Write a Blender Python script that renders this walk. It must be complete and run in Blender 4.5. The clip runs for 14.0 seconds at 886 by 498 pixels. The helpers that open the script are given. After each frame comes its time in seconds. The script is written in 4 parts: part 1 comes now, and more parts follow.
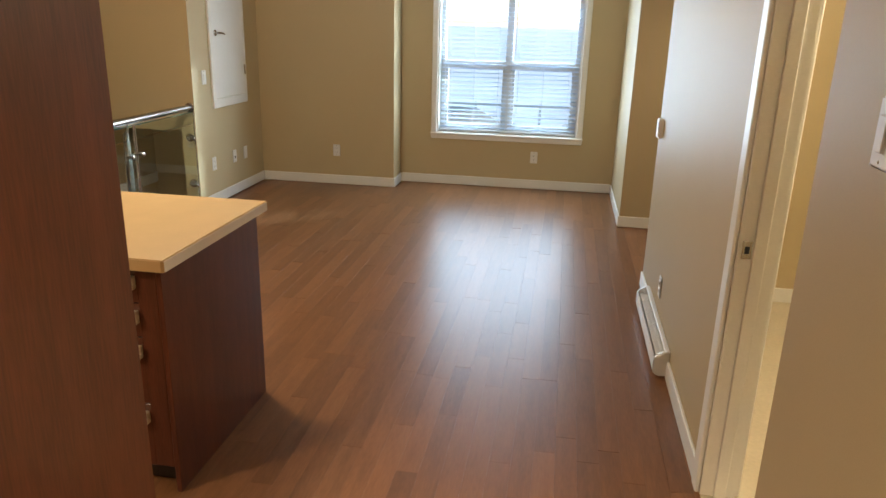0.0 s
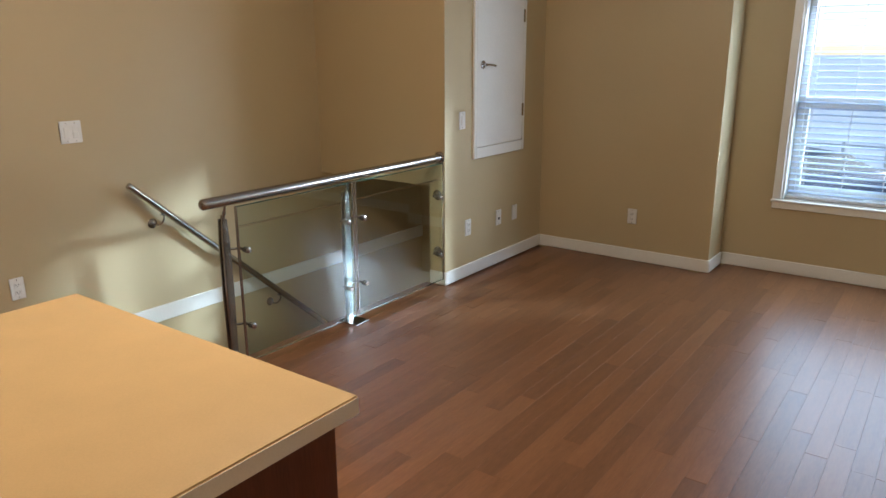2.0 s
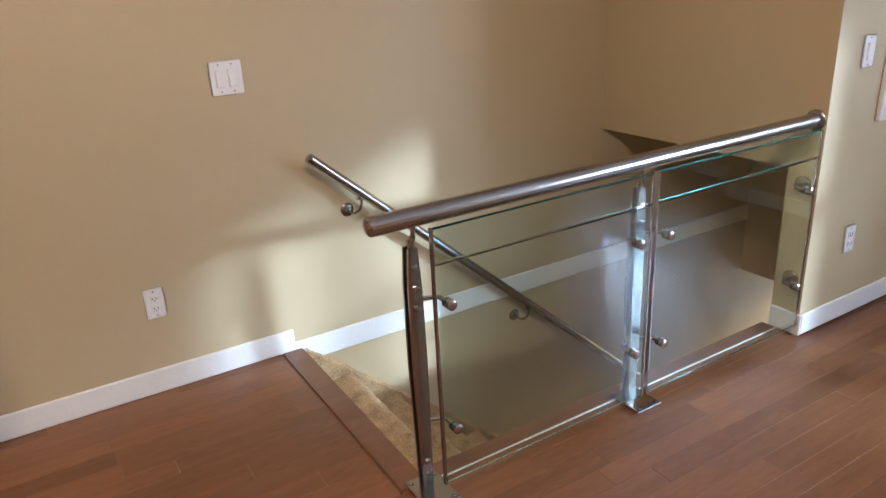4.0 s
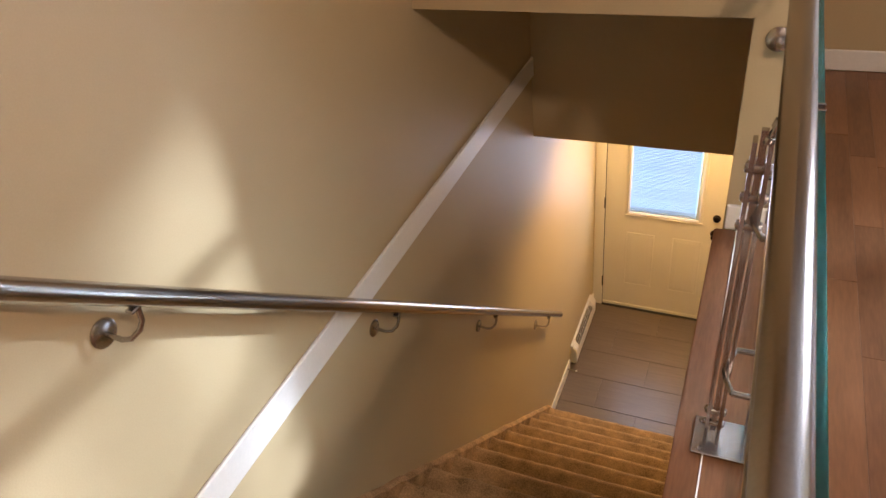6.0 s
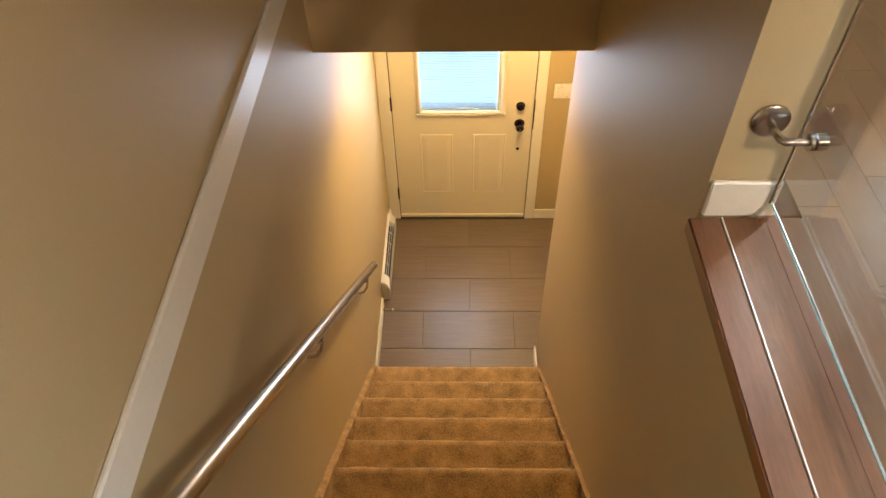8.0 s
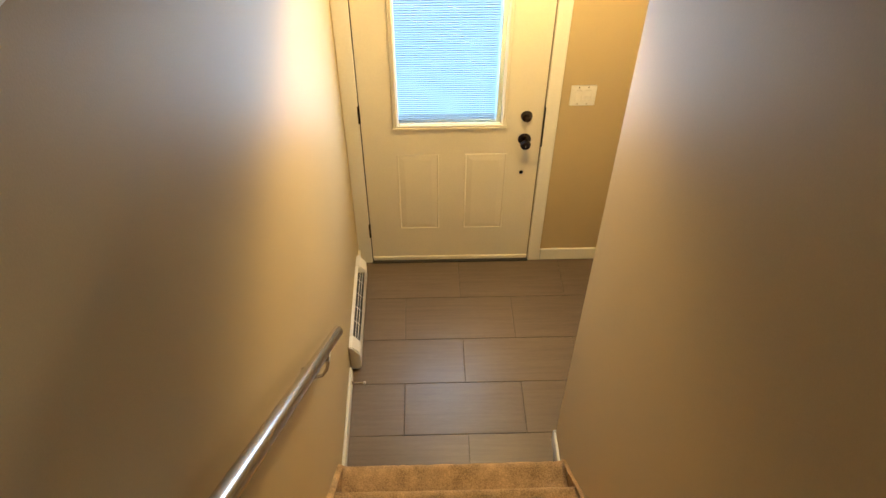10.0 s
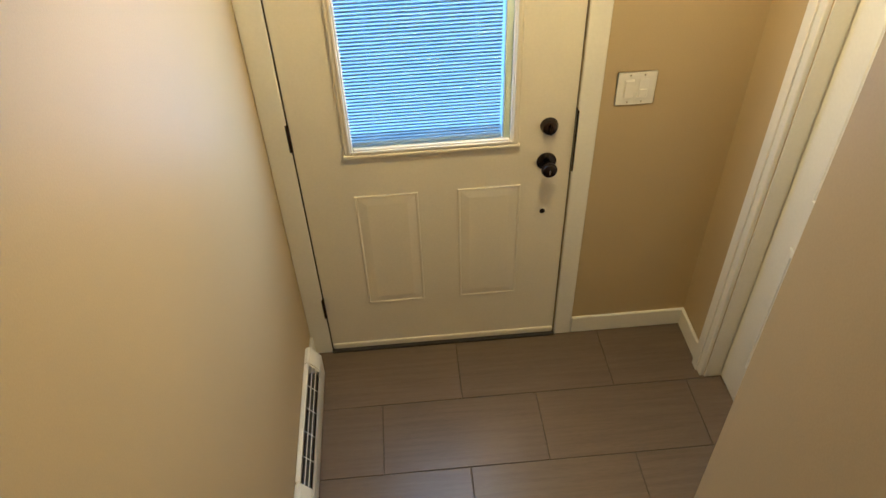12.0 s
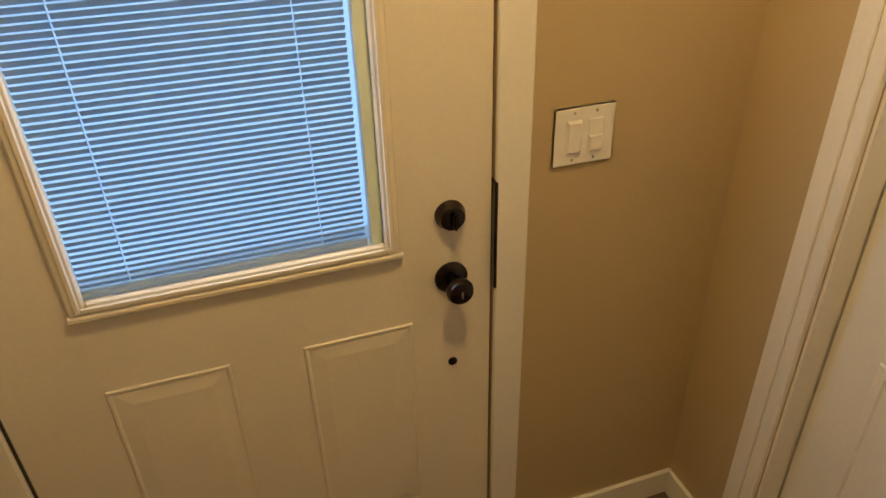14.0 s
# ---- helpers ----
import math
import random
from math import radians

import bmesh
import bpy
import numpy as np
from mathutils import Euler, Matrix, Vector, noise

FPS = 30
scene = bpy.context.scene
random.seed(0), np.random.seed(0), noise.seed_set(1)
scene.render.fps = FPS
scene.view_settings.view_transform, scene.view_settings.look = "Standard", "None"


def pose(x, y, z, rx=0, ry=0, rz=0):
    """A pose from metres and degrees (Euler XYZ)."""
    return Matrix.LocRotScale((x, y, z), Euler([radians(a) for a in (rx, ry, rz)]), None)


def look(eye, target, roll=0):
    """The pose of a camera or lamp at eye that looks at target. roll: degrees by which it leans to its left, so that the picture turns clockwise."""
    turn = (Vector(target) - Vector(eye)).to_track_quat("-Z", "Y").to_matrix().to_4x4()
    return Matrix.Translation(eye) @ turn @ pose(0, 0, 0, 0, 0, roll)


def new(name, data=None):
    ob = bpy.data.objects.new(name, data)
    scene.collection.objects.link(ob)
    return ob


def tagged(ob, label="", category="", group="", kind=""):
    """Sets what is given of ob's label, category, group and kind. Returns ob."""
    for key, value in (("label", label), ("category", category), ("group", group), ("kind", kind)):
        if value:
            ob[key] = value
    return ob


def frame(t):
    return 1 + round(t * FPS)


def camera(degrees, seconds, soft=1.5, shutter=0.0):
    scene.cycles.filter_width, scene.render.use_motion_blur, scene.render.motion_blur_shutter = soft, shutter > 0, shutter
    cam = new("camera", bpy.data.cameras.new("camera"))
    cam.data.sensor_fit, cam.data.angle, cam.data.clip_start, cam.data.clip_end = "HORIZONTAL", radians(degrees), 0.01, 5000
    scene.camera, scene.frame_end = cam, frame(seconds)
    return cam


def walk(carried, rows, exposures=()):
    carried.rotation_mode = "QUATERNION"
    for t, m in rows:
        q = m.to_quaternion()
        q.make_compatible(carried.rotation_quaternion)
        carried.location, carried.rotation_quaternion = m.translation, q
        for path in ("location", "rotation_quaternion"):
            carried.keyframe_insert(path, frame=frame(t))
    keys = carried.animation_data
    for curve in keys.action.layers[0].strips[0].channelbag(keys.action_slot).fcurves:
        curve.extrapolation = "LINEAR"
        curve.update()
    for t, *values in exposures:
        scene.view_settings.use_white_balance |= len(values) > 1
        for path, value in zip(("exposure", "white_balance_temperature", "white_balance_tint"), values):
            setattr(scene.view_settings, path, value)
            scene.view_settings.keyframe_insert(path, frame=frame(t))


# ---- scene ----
cam = camera(63.6, 14.0)
PATH = [
    (0, (4.138, -3.717, 1.595), (3.834, -1.836, 0.989), 1.5),
    (0.5, (4.127, -3.288, 1.581), (3.545, -1.466, 0.998), 0.9),
    (1, (4.091, -2.847, 1.565), (3.363, -1.067, 1.016), 0.5),
    (1.5, (4.028, -2.381, 1.55), (3.111, -0.685, 1.019), 0.1),
    (2, (3.864, -1.954, 1.538), (2.73, -0.395, 1.007), -0.2),
    (2.5, (3.654, -1.543, 1.494), (2.358, -0.121, 0.949), -0.3),
    (3, (3.413, -1.171, 1.502), (1.837, -0.102, 0.892), -1.4),
    (3.2, (3.274, -1.059, 1.492), (1.644, -0.092, 0.855), -1.5),
    (5.5, (1.358, -0.333, 1.397), (0.224, 0.987, 0.412), -6.4),
    (6, (1.033, -0.225, 1.385), (0.3, 1.218, 0.21), -7.4),
    (6.5, (0.775, 0.015, 1.358), (0.337, 1.444, 0.03), -7.2),
    (7, (0.569, 0.273, 1.314), (0.338, 1.635, -0.132), -6.1),
    (7.5, (0.495, 0.532, 1.237), (0.45, 1.827, -0.286), -2.5),
    (8, (0.531, 0.799, 1.027), (0.482, 2.132, -0.463), -1.6),
    (8.2, (0.534, 0.869, 0.975), (0.475, 2.222, -0.497), -2.0),
    (10.3, (0.407, 1.777, 0.173), (0.454, 3.191, -1.24), 0.3),
    (10.5, (0.407, 1.922, 0.129), (0.446, 3.319, -1.302), -0.0),
    (11, (0.428, 2.165, -0.082), (0.461, 3.572, -1.503), 0.2),
    (11.5, (0.429, 2.402, -0.3), (0.466, 3.844, -1.686), -1.1),
    (12, (0.447, 2.62, -0.529), (0.53, 4.096, -1.876), -2.3),
    (12.5, (0.488, 2.834, -0.737), (0.718, 4.312, -2.064), -1.2),
    (13, (0.534, 3.037, -0.919), (0.947, 4.532, -2.182), -1.0),
    (13.5, (0.537, 3.262, -1.03), (1.025, 4.767, -2.254), 0.5),
    (14, (0.547, 3.48, -1.157), (1.07, 5.09, -2.221), -1.6),
]
EXPOSURES = [(0.0, 1.36, 6350, 9), (1.5, 1.22, 6200, 9), (2.0, 1.10, 5900, 12), (2.5, 1.22, 5650, 13), (3.0, 1.45, 5400, 14), (5.5, 1.50, 6100, 27), (6.5, 1.55, 6700, 28), (8.0, 1.86, 6650, 18), (10.5, 1.56, 5700, 10), (11.2, 1.30, 5350, 9), (12.2, 1.06, 4850, 9), (13.0, 1.0, 4700, 10), (13.5, 0.86, 5150, 15), (14.0, 0.58, 6000, 20)]
walk(cam, [(t, look(eye, target, roll)) for t, eye, target, roll in PATH], exposures=EXPOSURES)

# ---- light ----
world = bpy.data.worlds.new("sky")
scene.world = world
world.use_nodes = True
wn = world.node_tree
sky = wn.nodes.new("ShaderNodeTexSky")
sky.sky_type, sky.sun_disc = "NISHITA", False
sky.sun_elevation, sky.sun_rotation = radians(14), radians(47)
sky.air_density, sky.dust_density, sky.ozone_density = 0.8, 0.9, 2.0
wn.links.new(sky.outputs[0], wn.nodes["Background"].inputs[0])
wn.nodes["Background"].inputs[1].default_value = 0.15


def lamp(name, kind, m, power, colour, size=0.1, size_y=0.0, angle=0.0, spot=0.0):
    data = bpy.data.lights.new(name, kind)
    data.energy, data.color = power, colour
    if kind == "AREA":
        data.size = size
        if size_y:
            data.shape, data.size_y = "RECTANGLE", size_y
    elif kind == "SUN":
        data.angle = radians(angle)
    else:
        data.shadow_soft_size = size
        if kind == "SPOT":
            data.spot_size, data.spot_blend = radians(spot), 0.6 if spot < 150 else 0.45 if spot < 175 else 0.12
    ob = new(name, data)
    ob.matrix_world = m
    return ob


WARM = (1.0, 0.785, 0.55)
AMBER = (1.0, 0.64, 0.20)
DAY = (0.66, 0.84, 1.0)
lamp("sun", "SUN", look((0, 0, 0), (-0.75, -0.672, -0.255)), 3.1, (0.72, 0.90, 1.0), angle=3)
lamp("window_daylight", "AREA", pose(3.58, 3.444, 1.22, -90, 0, 0), 19, DAY, 1.36, 1.36)
# Added fill from above outside: stands in for sky on slats and frame.
lamp("window_fill", "AREA", look((3.58, 4.75, 3.1), (3.58, 3.55, 1.2)), 70, DAY, 1.4, 0.6)
lamp("entry_daylight", "AREA", pose(0.53, 4.585, -1.40, -90, 0, 0), 3.2, DAY, 0.50, 0.88)
# Added fill behind the door blind, sky blue, so that its slats glow.
lamp("entry_fill", "AREA", pose(0.53, 4.70, -1.40, -90, 0, 0), 0.68, (0.50, 0.72, 1.0), 0.56, 0.94)
# Unseen ceiling lights: warm light is inferred, fittings and positions are assumed.
ASSUMED_DOWNLIGHTS = ((2.3, -0.55, 2.44), (3.9, -4.3, 2.44), (1.5, -3.2, 2.44), (5.5, 1.3, 2.44), (0.82, 3.98, -0.405))
for (dx, dy, dz), watts in zip(ASSUMED_DOWNLIGHTS, (88, 110, 110, 24, 54)):
    lamp("assumed_downlight_beam", "SPOT", pose(dx, dy, dz - 0.012), watts, WARM if dz > 0 else AMBER, 0.12, spot=168 if dz < 0 else 178 if dx == 2.3 else 132)
lamp("bathroom_light", "POINT", pose(5.5, -1.3, 2.2), 24, (1.0, 0.85, 0.6), 0.08)


# ---- materials ----
def mat(name, colour, rough=0.6, metal=0.0, bump=0.0, scale=60.0, vary=0.06, vscale=3.0, spec=0.5, stretch=(1, 1, 1), random_tone=0.0, coat=0.0):
    """A surface with fine relief and two scales of tone."""
    m = bpy.data.materials.new(name)
    m.use_nodes = True
    nt = m.node_tree
    b = nt.nodes["Principled BSDF"]
    b.inputs["Roughness"].default_value, b.inputs["Metallic"].default_value = rough, metal
    b.inputs["Specular IOR Level"].default_value = spec
    b.inputs["Coat Weight"].default_value = coat
    b.inputs["Coat Roughness"].default_value = 0.15
    tc = nt.nodes.new("ShaderNodeTexCoord")
    mp = nt.nodes.new("ShaderNodeMapping")
    mp.inputs["Scale"].default_value = stretch
    nt.links.new(tc.outputs["Object"], mp.inputs[0])
    if random_tone:
        oi, ge = nt.nodes.new("ShaderNodeObjectInfo"), nt.nodes.new("ShaderNodeNewGeometry")
        sm, sc = nt.nodes.new("ShaderNodeMath"), nt.nodes.new("ShaderNodeMath")
        sm.operation, sc.operation = "ADD", "MULTIPLY"
        sc.inputs[1].default_value = 40.0
        nt.links.new(oi.outputs["Random"], sm.inputs[0])
        nt.links.new(ge.outputs["Random Per Island"], sm.inputs[1])
        nt.links.new(sm.outputs[0], sc.inputs[0])
        nt.links.new(sc.outputs[0], mp.inputs["Location"])
    big, fine = nt.nodes.new("ShaderNodeTexNoise"), nt.nodes.new("ShaderNodeTexNoise")
    for n, sc in ((big, vscale), (fine, scale)):
        n.inputs["Scale"].default_value = sc
        n.inputs["Detail"].default_value = 4
        nt.links.new(mp.outputs[0], n.inputs["Vector"])
    add = nt.nodes.new("ShaderNodeMath")
    add.operation = "ADD"
    nt.links.new(big.outputs[0], add.inputs[0])
    nt.links.new(fine.outputs[0], add.inputs[1])
    src = add.outputs[0]
    if random_tone:
        info = nt.nodes.new("ShaderNodeObjectInfo")
        geo = nt.nodes.new("ShaderNodeNewGeometry")
        both = nt.nodes.new("ShaderNodeMath")
        both.operation = "ADD"
        nt.links.new(info.outputs["Random"], both.inputs[0])
        nt.links.new(geo.outputs["Random Per Island"], both.inputs[1])
        ma = nt.nodes.new("ShaderNodeMath")
        ma.operation = "MULTIPLY_ADD"
        ma.inputs[1].default_value = random_tone
        nt.links.new(both.outputs[0], ma.inputs[0])
        nt.links.new(src, ma.inputs[2])
        src = ma.outputs[0]
    rng = nt.nodes.new("ShaderNodeMapRange")
    rng.inputs["From Min"].default_value, rng.inputs["From Max"].default_value = 0.6, 1.4 + 2 * random_tone
    rng.inputs["To Min"].default_value, rng.inputs["To Max"].default_value = 1 - vary * 2.2, 1 + vary * 2.2
    nt.links.new(src, rng.inputs["Value"])
    mul = nt.nodes.new("ShaderNodeVectorMath")
    mul.operation = "SCALE"
    mul.inputs[0].default_value = colour
    nt.links.new(rng.outputs[0], mul.inputs["Scale"])
    nt.links.new(mul.outputs[0], b.inputs["Base Color"])
    if bump:
        bp = nt.nodes.new("ShaderNodeBump")
        bp.inputs["Strength"].default_value, bp.inputs["Distance"].default_value = bump, 0.002
        nt.links.new(fine.outputs[0], bp.inputs["Height"])
        nt.links.new(bp.outputs[0], b.inputs["Normal"])
    return m


def glass(name, tint, rough=0.0):
    m = bpy.data.materials.new(name)
    m.use_nodes = True
    b = m.node_tree.nodes["Principled BSDF"]
    b.inputs["Base Color"].default_value = (*tint, 1)
    b.inputs["Transmission Weight"].default_value, b.inputs["Roughness"].default_value = 1.0, rough
    b.inputs["IOR"].default_value = 1.52
    return m


PAINT = mat("beige_eggshell_paint", (0.488, 0.391, 0.228), 0.5, bump=0.12, scale=260, vary=0.02, vscale=1.5, spec=0.35)
CEIL = mat("ceiling_paint", (0.82, 0.80, 0.75), 0.9, bump=0.3, scale=120, vary=0.02)
TRIM = mat("white_trim_paint", (0.78, 0.77, 0.72), 0.35, bump=0.05, scale=90, vary=0.02)
WHITE = mat("white_plastic", (0.78, 0.77, 0.74), 0.35, vary=0.02)
WOOD = mat("hardwood_floor", (0.205, 0.092, 0.039), 0.34, bump=0.10, scale=30, vary=0.26, vscale=5, stretch=(6, 0.7, 6), random_tone=0.7, spec=0.32)
EDGEWOOD = mat("hardwood_edge", (0.18, 0.078, 0.036), 0.3, bump=0.1, scale=30, vary=0.12, stretch=(6, 0.7, 6))
CABINET = mat("dark_cherry_cabinet", (0.105, 0.032, 0.016), 0.32, bump=0.06, scale=40, vary=0.18, vscale=4, stretch=(7, 7, 0.6))
COUNTER = mat("cream_countertop", (0.62, 0.44, 0.215), 0.36, bump=0.04, scale=300, vary=0.03, vscale=8)
CEDGE = mat("cream_counter_edge", (0.76, 0.70, 0.60), 0.4, bump=0.04, scale=300, vary=0.03)
STEEL = mat("brushed_stainless", (0.44, 0.42, 0.40), 0.22, 1.0, bump=0.04, scale=200, vary=0.05)
FRIDGE = mat("fridge_stainless", (0.50, 0.50, 0.52), 0.33, 1.0, bump=0.05, scale=200, vary=0.05, stretch=(1, 1, 12))
DARK = mat("dark_plastic", (0.03, 0.03, 0.03), 0.5, vary=0.1)
BRONZE = mat("oil_rubbed_bronze", (0.055, 0.045, 0.042), 0.22, 1.0, vary=0.2)
NICKEL = mat("nickel", (0.55, 0.53, 0.50), 0.25, 1.0, vary=0.08)
CARPET = mat("beige_carpet", (0.40, 0.265, 0.135), 0.95, bump=1.0, scale=150, vary=0.26, vscale=14, spec=0.1)
TILE = mat("brown_porcelain_tile", (0.142, 0.109, 0.085), 0.32, bump=0.10, scale=26, vary=0.16, vscale=3, stretch=(1.2, 22, 1), random_tone=0.25)
GROUT = mat("grout", (0.092, 0.075, 0.063), 0.9, bump=0.3, scale=200)
BATHTILE = mat("pale_tile", (0.62, 0.55, 0.42), 0.3, vary=0.05)
DOORPAINT = mat("cream_door_paint", (0.74, 0.70, 0.60), 0.38, bump=0.06, scale=120, vary=0.02)
BLINDSLAT = bpy.data.materials.new("translucent_slat")
BLINDSLAT.use_nodes = True
bt = BLINDSLAT.node_tree
dif, trl, mx = bt.nodes.new("ShaderNodeBsdfDiffuse"), bt.nodes.new("ShaderNodeBsdfTranslucent"), bt.nodes.new("ShaderNodeMixShader")
# The slats are white; blue daylight is put into the transmitted colour.
dif.inputs[0].default_value, trl.inputs[0].default_value = (0.78, 0.79, 0.80, 1), (0.60, 0.70, 0.82, 1)
mx.inputs[0].default_value = 0.65
bt.links.new(dif.outputs[0], mx.inputs[1])
bt.links.new(trl.outputs[0], mx.inputs[2])
bt.links.new(mx.outputs[0], bt.nodes["Material Output"].inputs[0])
SLAT = mat("white_slat", (0.80, 0.80, 0.78), 0.45, vary=0.01)
RAILGLASS = glass("green_tinted_glass", (0.76, 0.88, 0.85))
EDGEGLASS = glass("teal_glass_edge", (0.12, 0.62, 0.58), 0.2)
# Door panes: the blue of the daylight is put into the glass tint.
DOORPANE = glass("daylight_blue_glass", (0.80, 0.93, 1.0))
PANE = glass("window_glass", (1, 1, 1))
EXT = mat("pale_concrete", (0.66, 0.66, 0.64), 0.9, bump=0.4, scale=20, vary=0.1, vscale=0.4)
ASPHALT = mat("asphalt", (0.12, 0.12, 0.12), 0.9, bump=0.5, scale=40, vary=0.15, vscale=0.5)
SIDING = mat("pale_siding", (0.62, 0.60, 0.55), 0.8, vary=0.08, vscale=0.6)
CARPAINT = mat("dark_blue_car_paint", (0.03, 0.05, 0.09), 0.25, coat=0.6)
HANDLE = mat("cream_metal_pull", (0.62, 0.55, 0.42), 0.35, 0.3, vary=0.03)
CARGREY = mat("silver_car_paint", (0.4, 0.41, 0.42), 0.3, 0.4, coat=0.5)
ROOF = mat("grey_shingles", (0.12, 0.12, 0.12), 0.9, bump=0.4, scale=20, vary=0.12)


BULB = bpy.data.materials.new("warm_lamp_lens")
BULB.use_nodes = True
BULB.node_tree.nodes["Principled BSDF"].inputs["Emission Color"].default_value = (1.0, 0.8, 0.55, 1)
BULB.node_tree.nodes["Principled BSDF"].inputs["Emission Strength"].default_value = 6.0


# ---- builders ----
def bx(bm, x0, x1, y0, y1, z0, z1, bevel=0.0, seg=1):
    r = bmesh.ops.create_cube(bm, size=1.0, matrix=Matrix.Translation(((x0 + x1) / 2, (y0 + y1) / 2, (z0 + z1) / 2)) @ Matrix.Diagonal((x1 - x0, y1 - y0, z1 - z0, 1)))
    if bevel:
        es = {e for v in r["verts"] for e in v.link_edges}
        bmesh.ops.bevel(bm, geom=list(es), offset=bevel, segments=seg, affect="EDGES")
    return bm


def cyl(bm, a, b, r, r2=None, seg=20):
    a, b = Vector(a), Vector(b)
    q = (b - a).to_track_quat("Z", "Y").to_matrix().to_4x4()
    bmesh.ops.create_cone(bm, cap_ends=True, segments=seg, radius1=r, radius2=r if r2 is None else r2, depth=(b - a).length, matrix=Matrix.Translation((a + b) / 2) @ q)
    return bm


def ball(bm, c, r, sx=1, sy=1, sz=1):
    bmesh.ops.create_uvsphere(bm, u_segments=20, v_segments=12, radius=r, matrix=Matrix.Translation(c) @ Matrix.Diagonal((sx, sy, sz, 1)))
    return bm


def lathe(bm, a, way, profile, seg=24):
    """Rings (distance along way, radius) from a."""
    a, way = Vector(a), Vector(way).normalized()
    q = way.to_track_quat("Z", "Y")
    rings = []
    for d, r in profile:
        rings.append([bm.verts.new(a + q @ Vector((r * math.cos(i * math.tau / seg), r * math.sin(i * math.tau / seg), d))) for i in range(seg)])
    for p, n in zip(rings, rings[1:]):
        for i in range(seg):
            bm.faces.new((p[i], p[(i + 1) % seg], n[(i + 1) % seg], n[i]))
    bm.faces.new(rings[0][::-1])
    bm.faces.new(rings[-1])
    return bm


def pipe(bm, pts, r, seg=12):
    """A round bar along points."""
    pts = [Vector(p) for p in pts]
    rings = []
    for i, p in enumerate(pts):
        d = (pts[min(i + 1, len(pts) - 1)] - pts[max(i - 1, 0)]).normalized()
        q = d.to_track_quat("Z", "Y")
        rings.append([bm.verts.new(p + q @ Vector((r * math.cos(k * math.tau / seg), r * math.sin(k * math.tau / seg), 0))) for k in range(seg)])
    for p, n in zip(rings, rings[1:]):
        # match the nearest vertex so that bends do not twist
        k0 = min(range(seg), key=lambda k: (n[k].co - p[0].co).length)
        n[:] = n[k0:] + n[:k0]
        for i in range(seg):
            bm.faces.new((p[i], p[(i + 1) % seg], n[(i + 1) % seg], n[i]))
    bm.faces.new(rings[0][::-1])
    bm.faces.new(rings[-1])
    return bm


def mesh(name, bm, material, smooth=False):
    bmesh.ops.recalc_face_normals(bm, faces=bm.faces)
    me = bpy.data.meshes.new(name)
    bm.to_mesh(me)
    bm.free()
    me.materials.append(material)
    if smooth:
        for p in me.polygons:
            p.use_smooth = True
        me.set_sharp_from_angle(angle=radians(40))
    return me


def part(name, bm, material, parent=None, label="", smooth=False):
    at = Vector()
    up = parent
    while up:
        at += up.location
        up = up.parent
    if at.length:
        bmesh.ops.translate(bm, verts=bm.verts, vec=-at)
    ob = new(name, mesh(name, bm, material, smooth))
    if parent:
        ob.parent = parent
    if label:
        ob["label"] = label
    return ob


def thing(name, label, category, at=(0, 0, 0), group="", kind=""):
    ob = new(name)
    ob.empty_display_size = 0.1
    ob.location = at
    return tagged(ob, label, category, group, kind)


def B():
    return bmesh.new()


def struct(name, bm, material, label, category, smooth=False):
    return tagged(part(name, bm, material, smooth=smooth), label, category, kind="structure")


# ---- the setting ----
H, R, G = 2.85, 0.19, 0.2163      # drop to the entry floor, riser, run
YS = 0.116                        # head of the stairs
XS = 1.006                        # inner side of the stairwell
XP, YP = 1.140, 1.815             # panel wall: room face and end
YF, YW = 3.140, 3.450             # living room walls
XR, CE = 4.72, 2.44
YD = 4.588                        # entry door wall
XC, YC = 1.560, 4.287             # closet wall, hinge side of its door


def wall(name, boxes, label="smooth beige painted wall", material=None):
    bm = B()
    for b in boxes:
        bx(bm, *b)
    return struct(name, bm, material or PAINT, label, "wall")


wall("wall_west", [(-0.15, 0, -0.975, 4.75, -H - 0.2, CE)], "long smooth beige wall beside the stairs")
wall("wall_alcove", [(-0.95, -0.8, -2.035, -0.975, -0.2, CE), (-0.8, -0.15, -0.975, -0.835, -0.2, CE), (-0.95, 0, -2.155, -2.035, -0.2, CE), (-0.15, 0, -5.2, -2.155, -0.2, CE)], "beige wall round the fridge alcove")
wall("wall_panel", [(XS, XP, YP, YF, 0.0, CE)], "beige partition wall with the electrical panel")
wall("wall_over_stairs", [(0, XS, YP, YP + 0.12, 0.675, CE)], "beige wall hanging over the stairs")
wall("wall_header", [(0, XS, 3.025, 3.13, -0.405, 0.77)], "beige header above the foot of the stairs")
wall("wall_stair_inner", [(XS, XS + 0.12, YS, 3.35, -H - 0.2, -0.035), (XS, XS + 0.12, YP, 3.35, -0.035, 0.0)], "beige inner wall of the stairwell")
wall("wall_north_closet", [(XS, 2.51, YF, YF + 0.4, -0.3, CE), (-0.15, XS, 3.13, 3.3, -0.3, CE)], "beige living room wall")
WX0, WX1, WZ0, WZ1 = 2.884, 4.278, 0.524, 1.922
wall("wall_window", [(2.51, WX0, YW, YW + 0.2, -0.3, CE), (WX1, 4.66, YW, YW + 0.2, -0.3, CE), (WX0, WX1, YW, YW + 0.2, -0.3, WZ0), (WX0, WX1, YW, YW + 0.2, WZ1, CE)], "beige wall with the large window")
wall("wall_east_pier", [(4.66, 6.2, 2.205, YW + 0.2, -0.3, CE)], "beige wall pier beside the window")
